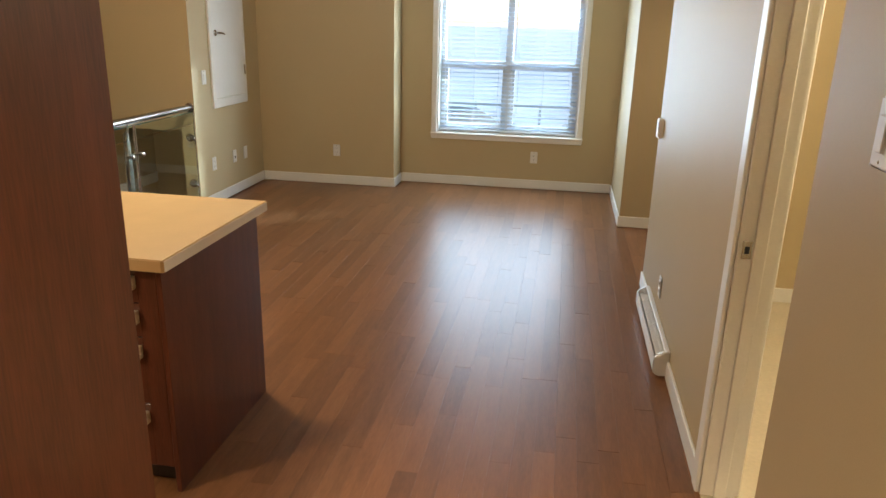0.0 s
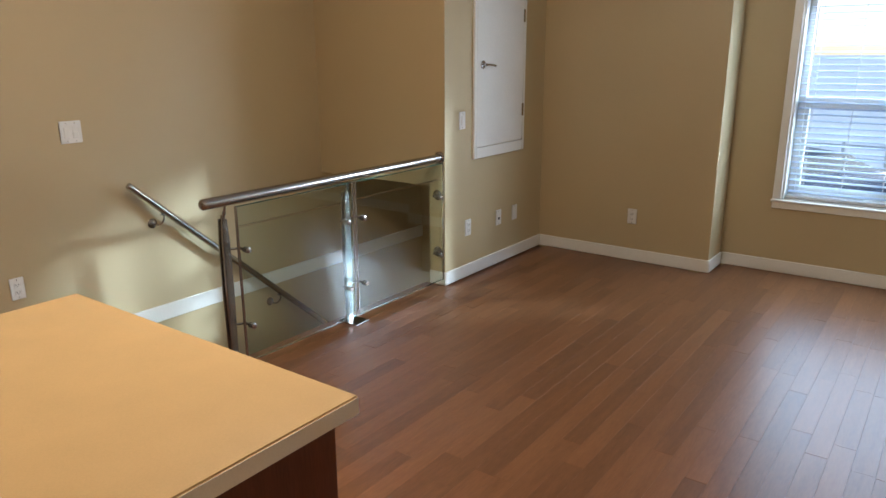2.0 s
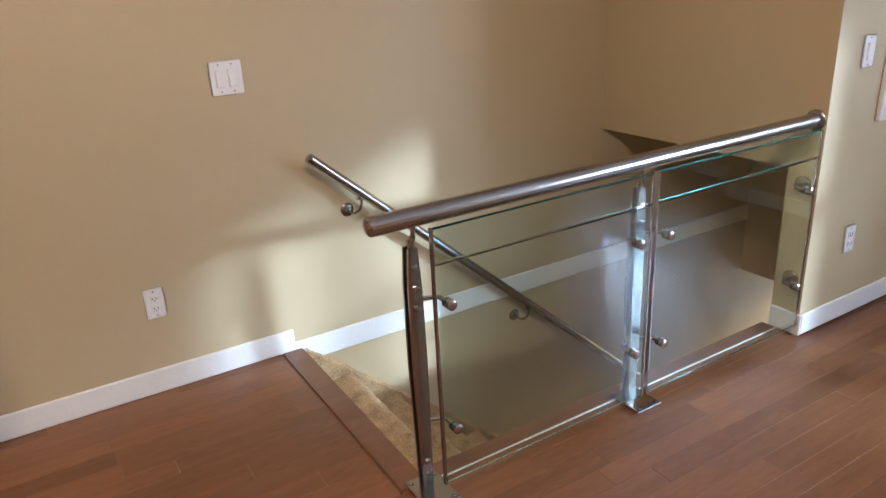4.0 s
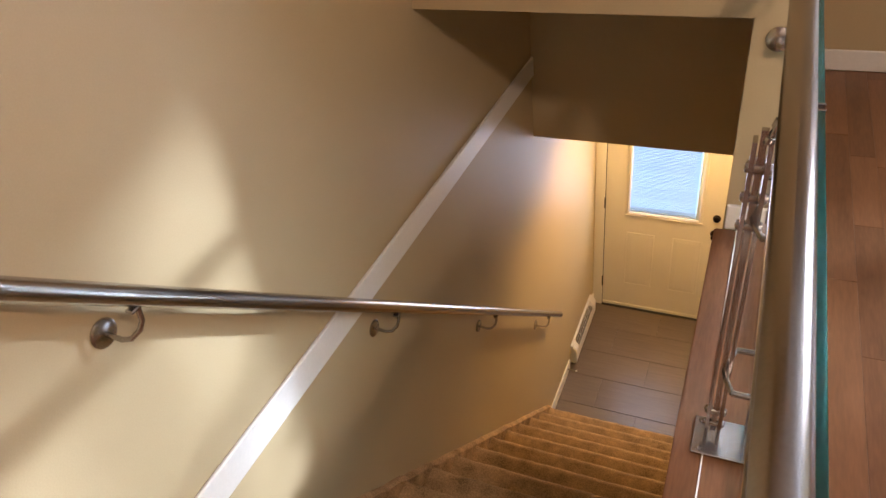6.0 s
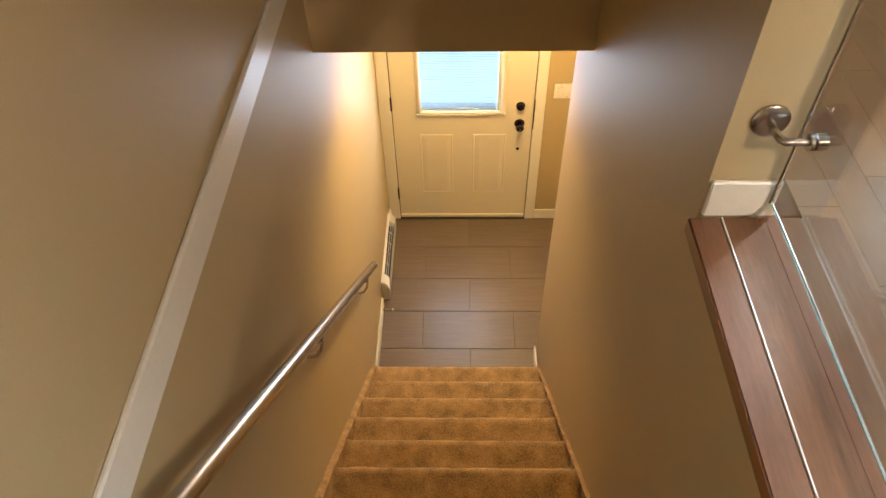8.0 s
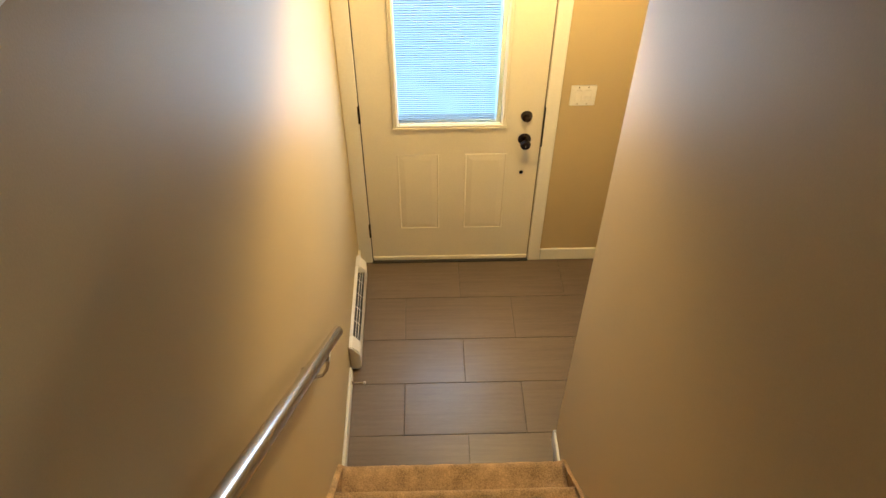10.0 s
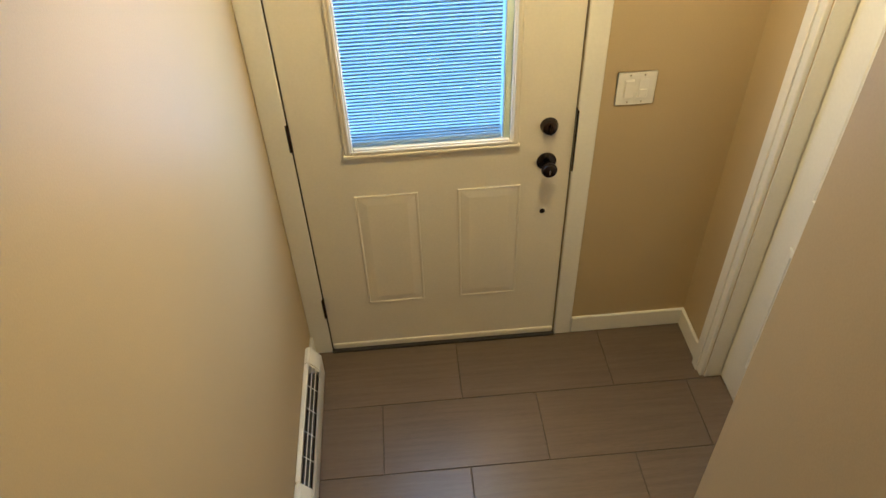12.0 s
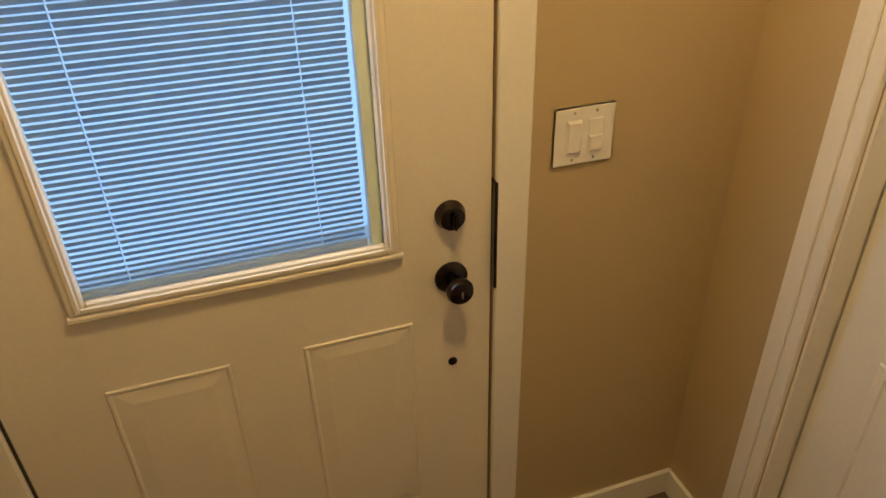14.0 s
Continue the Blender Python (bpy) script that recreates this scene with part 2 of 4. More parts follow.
wall("wall_east", [(XR, XR + 0.12, -1.40, 0.80, -0.3, CE), (XR, XR + 0.12, -2.12, -1.40, 2.05, CE), (4.67, XR + 0.12, -5.2, -2.12, -0.3, CE)], "beige wall with the bathroom doorway")
wall("wall_hall", [(6.2, 6.32, -3.4, YW + 0.2, -0.3, CE), (XR + 0.12, 6.2, 0.68, 0.80, -0.3, CE), (XR + 0.12, 6.2, -3.4, -3.28, -0.3, CE)], "beige wall of the side hall and bathroom")
wall("wall_south", [(-0.15, XR + 0.12, -5.32, -5.2, -0.3, CE)], "beige kitchen end wall")
struct("ceiling", bx(bx(B(), -0.95, 6.32, -5.32, 3.70, CE, CE + 0.15), 0, 2.2, 3.13, 4.75, -0.405, -0.3), CEIL, "flat off-white ceiling", "ceiling")
struct("ceiling_stairs", bx(B(), 0, XS, YP + 0.12, 3.025, 0.675, 0.77), PAINT, "low beige soffit over the stairs", "ceiling")
wall("wall_entry", [(0, 0.078, YD, YD + 0.15, -H - 0.1, -0.405), (1.012, 1.68, YD, YD + 0.15, -H - 0.1, -0.405), (0.078, 1.012, YD, YD + 0.15, -H + 2.05, -0.405)], "beige wall round the entry door")
wall("wall_closet", [(XC, XC + 0.12, YC + 0.0085, YD, -H - 0.1, -0.405), (XC, XC + 0.12, YC - 0.9015, YC + 0.0085, -H + 2.05, -0.405), (XC, XC + 0.12, 3.345, YC - 0.9015, -H - 0.1, -0.405)], "beige wall round the closet door")
wall("wall_entry_return", [(XS + 0.12, XC + 0.12, 3.225, 3.345, -H - 0.1, -0.405)], "beige return wall at the foot of the stairs")
wall("wall_closet_back", [(2.1, 2.2, 3.28, YD, -H - 0.1, -0.405), (XC + 0.12, 2.1, 3.28, 3.345, -H - 0.1, -0.405), (1.68, 2.2, YD, YD + 0.15, -H - 0.1, -0.405)], "plain wall inside the closet")

T, BH = 0.013, 0.092


def base(name, runs):
    bm = B()
    for r in runs:
        bx(bm, *r, bevel=0.004)
    return struct(name, bm, TRIM, "white painted baseboard", "baseboard")


base("baseboard_west", [(0, T, -0.99, YS - 0.02, 0.001, BH + 0.006)])
base("skirt_trim_stairs", [(0, T, YS - 0.02, 3.023, -0.064, 0.036)])
base("baseboard_panel", [(XP, XP + T, YP, YF, 0.001, BH), (XS + 0.004, XP + T, YP - T, YP, 0.001, BH)])
base("baseboard_north", [(XP + T, 2.51 + T, YF - T, YF, 0.001, BH), (2.51, 2.51 + T, YF, YW - T, 0.001, BH), (2.51 + T, 4.66 - T, YW - T, YW, 0.001, BH)])
base("baseboard_pier", [(4.66 - T, 4.66, 2.205, YW - T, 0.001, BH), (4.66 - T, 6.2, 2.205 - T, 2.205, 0.001, BH)])
base("baseboard_east", [(XR - T, XR, -1.328, -0.52, 0.001, BH), (XR - T, XR, 0.40, 0.80, 0.001, BH), (6.2 - T, 6.2, -3.2, 0.68, 0.001, BH), (XR + 0.13, 6.18, 0.667, 0.68, 0.001, BH)])
base("baseboard_entry", [(1.082, XC, YD - T, YD, -H + 0.001, -H + BH), (XC - T, XC, YC + 0.081, YD - T, -H + 0.001, -H + BH), (0, T, 3.17, 3.75, -H + 0.001, -H + BH), (XS - T, XS, 3.17, 3.35, -H + 0.001, -H + BH), (XS - T, XS + 0.12, 3.35, 3.35 + T, -H + 0.001, -H + BH), (XS + 0.12 + T, XC, 3.345, 3.345 + T, -H + 0.001, -H + BH), (0, T, 4.47, YD - 0.02, -H + 0.001, -H + 0.12)])

bm = B()
for b in ((-0.95, 6.2, -5.2, YS, -0.3, -0.012), (XS + 0.12, 6.2, YS, 3.5, -0.3, -0.012), (XS + 0.012, XS + 0.12, YS, YP - 0.04, -0.034, -0.012)):
    bx(bm, *b)
floor = struct("floor", bm, EDGEWOOD, "reddish brown hardwood plank floor", "floor")
part("nosing_strip", bx(B(), 0.982, 1.0467, YS + 0.014, YP - 0.016, -0.034, 0.0045, 0.0035, 2), EDGEWOOD, floor, "rounded wooden edge strip", True)
# Thin pale line between the edge strip and the first plank.
part("pale_line", bx(B(), 1.0469, 1.0505, YS + 0.014, YP - 0.016, -0.005, 0.0048, 0.0008), TRIM, floor, "thin pale line along the wooden edge strip")
part("nosing_strip", bx(B(), 0.002, 1.0467, YS - 0.085, YS + 0.012, -0.034, 0.004, 0.008, 2), EDGEWOOD, floor, "rounded wooden edge strip", True)
entry_floor = struct("floor_entry", bx(B(), 0, 2.1, 3.12, YD + 0.1, -H - 0.1, -H - 0.003), GROUT, "brown porcelain tile entry floor", "floor")
struct("floor_bathroom", bx(bx(B(), XR + 0.002, XR + 0.12, -2.11, -1.412, -0.011, 0.0025), XR + 0.12, 6.2, -3.28, 0.68, -0.011, 0.0025), BATHTILE, "pale tile bathroom floor", "floor")


# ---- stairs ----
def fuzz(bm, amount):
    for v in bm.verts:
        n = noise.noise_vector(v.co * 37.0) * amount + noise.noise_vector(v.co * 11.0) * amount
        v.co += n


def step_mesh(k):
    """One carpeted step: riser, rounded nosing and tread, swept over the width."""
    y1, z1 = YS + k * G, -k * R
    prof = [(y1 - G - 0.04, z1 - 0.018), (y1 - G * 0.75, z1 - 0.016), (y1 - G * 0.5, z1 - 0.012), (y1 - 0.07, z1 - 0.004), (y1 - 0.03, z1 + 0.005)]
    for a in range(75, -76, -25):
        prof.append((y1 - 0.020 + 0.026 * math.cos(radians(a)), z1 - 0.020 + 0.026 * math.sin(radians(a))))
    prof += [(y1 - 0.030, z1 - 0.06), (y1 - 0.032, z1 - 0.12), (y1 - 0.030, z1 - R)]
    n = 46
    bm = B()
    rows = []
    for i in range(n + 1):
        x = 0.004 + (XS - 0.008) * i / n
        edge = 0.010 * max(0.0, 1 - min(i, n - i) / 2.0)
        rows.append([bm.verts.new((x, y, z + edge)) for y, z in prof])
    for a, b in zip(rows, rows[1:]):
        for j in range(len(prof) - 1):
            bm.faces.new((a[j], b[j], b[j + 1], a[j + 1]))
    fuzz(bm, 0.0032)
    return bm


stairs = tagged(new("stairs"), "straight stairs covered in beige cut-pile carpet", "stairs", kind="structure")
for k in range(1, 15):
    part("step", step_mesh(k), CARPET, stairs, smooth=True)
bm = B()
top = [(YS + 0.012, -0.034), (YS + 0.013, -0.05), (YS + 0.010, -0.1), (YS + 0.008, -R)]
rows = [[bm.verts.new((0.004 + (XS - 0.008) * i / 40, y, z)) for y, z in top] for i in range(41)]
for a, b in zip(rows, rows[1:]):
    for j in range(3):
        bm.faces.new((a[j], b[j], b[j + 1], a[j + 1]))
fuzz(bm, 0.0022)
part("top_riser", bm, CARPET, stairs, smooth=True)
for nm, xa, xb in (("carpet_edge", 0.0, 0.024), ("carpet_edge", XS - 0.022, XS)):
    # turned-up carpet along each wall, following the flight
    bm = B()
    rows = []
    m = 150
    for i in range(m + 1):
        y = YS + 0.02 + (3.14 - YS - 0.02) * i / m
        z = -R * (y - YS) / G - R + 0.215 + 0.010 * noise.noise(Vector((xa * 9, y * 9, 3)))
        rows.append([bm.verts.new((x, y, z - d)) for x, d in ((xa, 0.0), ((xa + xb) / 2, 0.004), (xb, 0.016), (xb, 0.24), (xa, 0.26))])
    for a, b in zip(rows, rows[1:]):
        for j in range(4):
            bm.faces.new((a[j], b[j], b[j + 1], a[j + 1]))
    fuzz(bm, 0.003)
    part(nm, bm, CARPET, stairs, smooth=True)

# ---- wall handrail ----
hr = thing("handrail", "round brushed steel handrail on wall brackets", "handrail", (0, 0.12, 0))
A, Z = Vector((0.085, 0.228, 0.812)), Vector((0.074, 3.230, -1.818))
wayr = (Z - A).normalized()
part("bar", cyl(B(), A, Z, 0.0205, seg=28), STEEL, hr, smooth=True)
for p, d in ((A, -wayr), (Z, wayr)):
    part("end_cap", lathe(B(), p, d, [(0, 0.0208), (0.004, 0.0205), (0.010, 0.016), (0.013, 0.008), (0.0135, 0.002)]), STEEL, hr, smooth=True)


def bracket(y):
    s = (y - A.y) / (Z.y - A.y)
    c = A + (Z - A) * s
    b = part("bracket", pipe(B(), [(0.004, c.y - 0.03, c.z - 0.085), (0.045, c.y - 0.03, c.z - 0.090), (0.066, c.y - 0.026, c.z - 0.086), (0.080, c.y - 0.012, c.z - 0.072), (0.084, c.y - 0.003, c.z - 0.055), (0.085, c.y, c.z - 0.018)], 0.0055), STEEL, hr, smooth=True)
    part("flange", lathe(B(), (0, c.y - 0.03, c.z - 0.085), (1, 0, 0), [(0.0005, 0.030), (0.004, 0.030), (0.007, 0.026), (0.009, 0.012), (0.010, 0.006)]), STEEL, b, smooth=True)
    part("saddle", bx(B(), 0.075, 0.095, c.y - 0.022, c.y + 0.022, c.z - 0.026, c.z - 0.019, 0.002), STEEL, b)


for y in (0.425, 1.265, 2.10, 2.957):
    bracket(y)

# ---- glass railing ----
XG, ZR = 1.134, 0.870              # glass plane, rail height
XT, XB = XG - 0.0360, XG - 0.0730   # rail and post centres
Y1, Y2 = 0.112, 0.945             # posts
rail = thing("glass_railing", "stainless steel railing with two clear glass panels", "railing", (XT, 0.9, 0))
part("top_rail", cyl(B(), (XT, -0.010, ZR), (XT, YP - 0.012, ZR), 0.0265, seg=32), STEEL, rail, smooth=True)
part("end_cap", lathe(B(), (XT, -0.010, ZR), (0, -1, 0), [(0, 0.0268), (0.006, 0.0265), (0.013, 0.021), (0.017, 0.010), (0.018, 0.002)]), STEEL, rail, smooth=True)
part("wall_flange", lathe(B(), (XT, YP - 0.0005, ZR), (0, -1, 0), [(0.0, 0.040), (0.006, 0.040), (0.010, 0.034), (0.012, 0.026)]), STEEL, rail, smooth=True)


def knob_clamp(parent, y, z, x0=XG - 0.0515):
    c = part("glass_clamp", lathe(B(), (x0, y, z), (1, 0, 0), [(0, 0.007), (0.038, 0.007), (0.039, 0.015), (0.0455, 0.015), (0.0465, 0.009), (0.0560, 0.009), (0.0565, 0.0155), (0.075, 0.0155), (0.077, 0.013), (0.0775, 0.002)], 18), STEEL, parent, smooth=True)
    return c


for y0 in (Y1, Y2):
    post = part("post", bx(B(), XB - 0.006, XB + 0.006, y0 - 0.006, y0 + 0.006, 0.04, 0.795), STEEL, rail)
    for sgn in (-1, 1):
        bm = B()
        prof = [(0.012, 0.016), (0.10, 0.017), (0.42, 0.023), (0.66, 0.021), (0.775, 0.014)]
        ya, yb = XB + sgn * 0.009, XB + sgn * 0.017
        rows = [[bm.verts.new((ya, y0 - w, z)), bm.verts.new((ya, y0 + w, z)), bm.verts.new((yb, y0 + w, z)), bm.verts.new((yb, y0 - w, z))] for z, w in prof]
        for a, b in zip(rows, rows[1:]):
            for j in range(4):
                bm.faces.new((a[j], a[(j + 1) % 4], b[(j + 1) % 4], b[j]))
        bm.faces.new(rows[0])
        bm.faces.new(rows[-1])
        part("flat_bar", bm, STEEL, post)
    part("base_plate", bx(B(), 1.022, 1.172, y0 - 0.055, y0 + 0.055, 0.004, 0.013, 0.002), STEEL, post)
    for bxp, byp in ((1.038, -0.040), (1.038, 0.040), (1.156, -0.040), (1.156, 0.040)):
        part("bolt", lathe(B(), (bxp, y0 + byp, 0.012), (0, 0, 1), [(0, 0.008), (0.003, 0.008), (0.005, 0.005), (0.0055, 0.001)], 12), STEEL, post, smooth=True)
    for z in (0.06, 0.10, 0.60, 0.66, 0.72):
        part("bolt", lathe(B(), (XB - 0.024, y0, z), (1, 0, 0), [(0, 0.002), (0.002, 0.009), (0.006, 0.010), (0.042, 0.010), (0.046, 0.009), (0.048, 0.002)], 14), STEEL, post, smooth=True)
    part("pin", lathe(B(), (XB + 0.006, y0, 0.77), Vector((0.024, 0, 0.075)), [(0, 0.010), (0.012, 0.010), (0.013, 0.006), (0.03, 0.006), (0.031, 0.009), (0.045, 0.009), (0.046, 0.006), (0.075, 0.006)], 14), STEEL, post, smooth=True)
    sides = (0.065,) if y0 == Y1 else (-0.065, 0.065)
    for s in sides:
        for z in (0.232, 0.622):
            arm = part("arm", pipe(B(), [(XB + 0.003, y0, z), (XB + 0.008, y0 + s * 0.4, z), (XG - 0.0515, y0 + s * 0.95, z), (XG - 0.0495, y0 + s, z)], 0.006, 10), STEEL, post, smooth=True)
            knob_clamp(arm, y0 + s, z)
for ya, yb in ((Y1 + 0.028, Y2 - 0.014), (Y2 + 0.014, YP - 0.022)):
    for za, zb in ((0.050, 0.738), (0.744, 0.838)):
        pane = part("glass_panel", bx(B(), XG - 0.0062, XG + 0.0062, ya, yb, za, zb, 0.001), RAILGLASS, rail, "clear glass panel with a green edge")
        pane.visible_shadow = False
        for z in ((za - 0.0013,) if za < 0.5 else (zb + 0.0013,)):
            part("polished_edge", bx(B(), XG - 0.0062, XG + 0.0062, ya, yb, z - 0.001, z + 0.001), EDGEGLASS, pane, "teal polished glass edge")
    for ye in (ya - 0.003, yb + 0.003):
        part("edge_strip", bx(B(), XG - 0.008, XG + 0.008, ye - 0.0025, ye + 0.0025, 0.045, 0.842, 0.001), STEEL, rail, "slim steel edge strip")
for z in (0.232, 0.622):
    # clamps on the end of the panel wall
    w = part("wall_clamp", lathe(B(), (1.075, YP - 0.001, z), (0, -1, 0), [(0, 0.034), (0.005, 0.034), (0.009, 0.030), (0.012, 0.010)], 24), STEEL, rail, smooth=True)
    part("arm", pipe(B(), [(1.075, YP - 0.008, z), (1.075, YP - 0.04, z), (1.078, YP - 0.055, z), (1.085, YP - 0.062, z), (XG - 0.046, YP - 0.062, z)], 0.0075), STEEL, w, smooth=True)
    knob_clamp(w, YP - 0.062, z)


# ---- doors ----
def panel(bm, x0, x1, z0, z1, y, prof=((0.0, 0.0), (0.002, -0.0036), (0.006, -0.0036), (0.010, -0.0008), (0.040, -0.0046), (0.043, -0.0046))):
    """A raised door panel with moulded edges, on a face that looks along -y."""
    rings = []
    for d, h in prof:
        rings.append([bm.verts.new(p) for p in ((x0 + d, y + h, z0 + d), (x1 - d, y + h, z0 + d), (x1 - d, y + h, z1 - d), (x0 + d, y + h, z1 - d))])
    for a, b in zip(rings, rings[1:]):
        for j in range(4):
            bm.faces.new((a[j], a[(j + 1) % 4], b[(j + 1) % 4], b[j]))
    bm.faces.new(rings[-1])
    return bm


def frame_ring(bm, x0, x1, z0, z1, w, y0, y1, bevel=0.003):
    bx(bm, x0, x0 + w, y0, y1, z0, z1, bevel)
    bx(bm, x1 - w, x1, y0, y1, z0, z1, bevel)
    bx(bm, x0 + w, x1 - w, y0, y1, z0, z0 + w, bevel)
    bx(bm, x0 + w, x1 - w, y0, y1, z1 - w, z1, bevel)
    return bm


F0 = -H
# entry door with a half light and a blind between its panes
DX0, DX1, DY = 0.0835, 1.0065, 4.590
LX0, LX1, LZ0, LZ1 = 0.246, 0.822, -1.878, -0.922
bm = B()
for b in ((DX0, LX0 + 0.02, DY, DY + 0.044, F0 + 0.02, F0 + 2.04), (LX1 - 0.02, DX1, DY, DY + 0.044, F0 + 0.02, F0 + 2.04), (LX0 + 0.02, LX1 - 0.02, DY, DY + 0.044, F0 + 0.02, LZ0 + 0.02), (LX0 + 0.02, LX1 - 0.02, DY, DY + 0.044, LZ1 - 0.02, F0 + 2.04)):
    bx(bm, *b)
door = tagged(part("door_1", bm, DOORPAINT), "closed cream steel entry door with a half window", "door", kind="structure")
for x0, x1 in ((0.256, 0.478), (0.616, 0.838)):
    part("panel", panel(B(), x0, x1, -2.584, -2.050, DY - 0.0006), DOORPAINT, door)
lite = part("window_frame", frame_ring(frame_ring(B(), LX0, LX1, LZ0, LZ1, 0.030, DY - 0.012, DY - 0.0004, 0.004), LX0 + 0.012, LX1 - 0.012, LZ0 + 0.012, LZ1 - 0.012, 0.010, DY - 0.017, DY - 0.0122, 0.002), DOORPAINT, door, "moulded white window surround")
part("sill_ledge", bx(B(), LX0 - 0.004, LX1 + 0.004, DY - 0.016, DY - 0.0005, LZ0 - 0.006, LZ0 + 0.006, 0.003), DOORPAINT, lite)
GX0, GX1, GZ0, GZ1 = LX0 + 0.021, LX1 - 0.021, LZ0 + 0.021, LZ1 - 0.021
g = part("pane", bx(B(), GX0, GX1, DY + 0.0002, DY + 0.004, GZ0, GZ1), DOORPANE, door)
g.visible_shadow = False
g = part("pane", bx(B(), GX0, GX1, DY + 0.038, DY + 0.042, GZ0, GZ1), DOORPANE, door)
g.visible_shadow = False
blind = part("blind", bx(B(), GX0 + 0.003, GX1 - 0.036, DY + 0.010, DY + 0.024, GZ0 + 0.003, GZ0 + 0.014, 0.002), BLINDSLAT, door, "white mini blind, slats closed")
bm = B()
pitch = 0.0118
cords = (GX0 + 0.085, GX1 - 0.118)
for xa, xb in ((GX0 + 0.006, cords[0] - 0.0012), (cords[0] + 0.0012, cords[1] - 0.0012), (cords[1] + 0.0012, GX1 - 0.040)):
    # cord holes part the slat
    bx(bm, xa - 0.5, xb - 0.5, -0.0065, 0.0065, -0.00035, 0.00035)
sl = mesh("slat", bm, BLINDSLAT)
n_sl = int((GZ1 - GZ0 - 0.03) / pitch)
for i in range(n_sl):
    o = new("slat", sl)
    o.parent = blind
    o.matrix_local = pose(0.5, DY + 0.017, GZ0 + 0.024 + i * pitch, -52, 0, 0)
for x in cords:
    part("ladder_cord", cyl(B(), (x, DY + 0.0088, GZ0 + 0.01), (x, DY + 0.0088, GZ1), 0.0005, seg=6), BLINDSLAT, blind)
part("slider_track", bx(bx(B(), GX1 - 0.030, GX1 - 0.003, DY + 0.006, DY + 0.03, GZ0, GZ1, 0.002), GX1 - 0.012, GX1 - 0.008, DY + 0.0045, DY + 0.006, GZ0 + 0.02, GZ1), TRIM, blind, "grey-white slider track")
# hardware
for nm, z, prof in (("deadbolt", -1.816, [(0, 0.030), (0.006, 0.030), (0.010, 0.027), (0.022, 0.024), (0.024, 0.018), (0.025, 0.004)]),
                    ("door_knob", -1.958, [(0, 0.034), (0.005, 0.034), (0.010, 0.028), (0.014, 0.013), (0.032, 0.012), (0.038, 0.018), (0.046, 0.026), (0.056, 0.0275), (0.064, 0.024), (0.068, 0.014), (0.069, 0.002)]),
                    ("screw_plug", -2.177, [(0, 0.010), (0.003, 0.010), (0.005, 0.007), (0.0055, 0.001)])):
    k = part(nm, lathe(B(), (0.922, DY - 0.0003, z), (0, -1, 0), prof, 28), BRONZE, door, "dark oil-rubbed bronze", True)
    if nm == "deadbolt":
        part("thumb_turn", bx(B(), 0.9165, 0.9275, DY - 0.042, DY - 0.024, z - 0.017, z + 0.017, 0.004, 2), BRONZE, k, smooth=True)
    if nm == "door_knob":
        part("privacy_button", bx(B(), 0.920, 0.924, DY - 0.0715, DY - 0.068, z - 0.008, z + 0.008, 0.001), NICKEL, k)
part("strike_plate", bx(B(), 1.0080, 1.0150, DY - 0.0165, DY + 0.012, -2.000, -1.760, 0.002), BRONZE, door, "dark latch strike")
for z in (-1.79, -2.585, -1.02):
    hi = part("hinge", cyl(B(), (0.0800, DY - 0.0135, z - 0.05), (0.0800, DY - 0.0135, z + 0.05), 0.0062, seg=14), BRONZE, door, smooth=True)
    part("hinge_leaf", bx(B(), 0.0800, 0.0840, DY - 0.010, DY + 0.004, z - 0.05, z + 0.05), BRONZE, hi)
part("sweep", bx(B(), DX0 + 0.002, DX1 - 0.002, DY - 0.008, DY + 0.03, F0 + 0.012, F0 + 0.040, 0.003), DOORPAINT, door)
struct("door_sill", bx(B(), 0.078, 1.012, DY - 0.02, DY + 0.12, F0 - 0.002, F0 + 0.011, 0.002), DARK, "dark bronze door sill", "door sill")
C = DY - 0.015
casing = struct("door_casing_entry", bx(B(), 0.0005, 1.080, C, YD, F0 + 2.051, F0 + 2.125, 0.003), TRIM, "white painted casing round the entry door", "trim")
part("side_casing", bx(B(), 0.0005, 0.0785, C, YD, F0 + 0.001, F0 + 2.05, 0.003), TRIM, casing)
part("side_casing", bx(B(), 1.0115, 1.080, C, YD, F0 + 0.001, F0 + 2.05, 0.003), TRIM, casing)
bm = B()
bx(bm, 0.078, 0.0825, YD, YD + 0.15, F0 + 0.012, F0 + 2.046)
bx(bm, 1.0075, 1.012, YD + 0.014, YD + 0.15, F0 + 0.012, F0 + 2.046)
bx(bm, 0.0825, 1.0075, YD, YD + 0.15, F0 + 2.042, F0 + 2.05)
struct("door_jamb_entry", bm, DARK, "dark gasketed door jamb", "trim")

# closet door, built along its own x and set in the side wall
closet = tagged(part("door_2", bx(B(), 0, 0.86, 0.0, 0.034, 0.012, 2.03), TRIM), "closed white panelled closet door", "door", kind="structure")
closet.matrix_world = pose(XC + 0.064, YC, -H, 0, 0, -90)


def sub(name, bm, material, parent, label="", smooth=False):
    """A part given in its parent's own space."""
    ob = new(name, mesh(name, bm, material, smooth))
    ob.parent = parent
    if label:
        ob["label"] = label
    return ob


PROF2 = ((0.0, 0.0), (0.003, -0.004), (0.022, -0.0075), (0.026, -0.003), (0.030, -0.003))
for x0, x1 in ((0.106, 0.324), (0.440, 0.660)):
    for z0, z1 in ((0.200, 0.790), (0.970, 1.560), (1.66, 1.90)):
        sub("panel", panel(B(), x0, x1, z0, z1, -0.0005, PROF2), TRIM, closet)
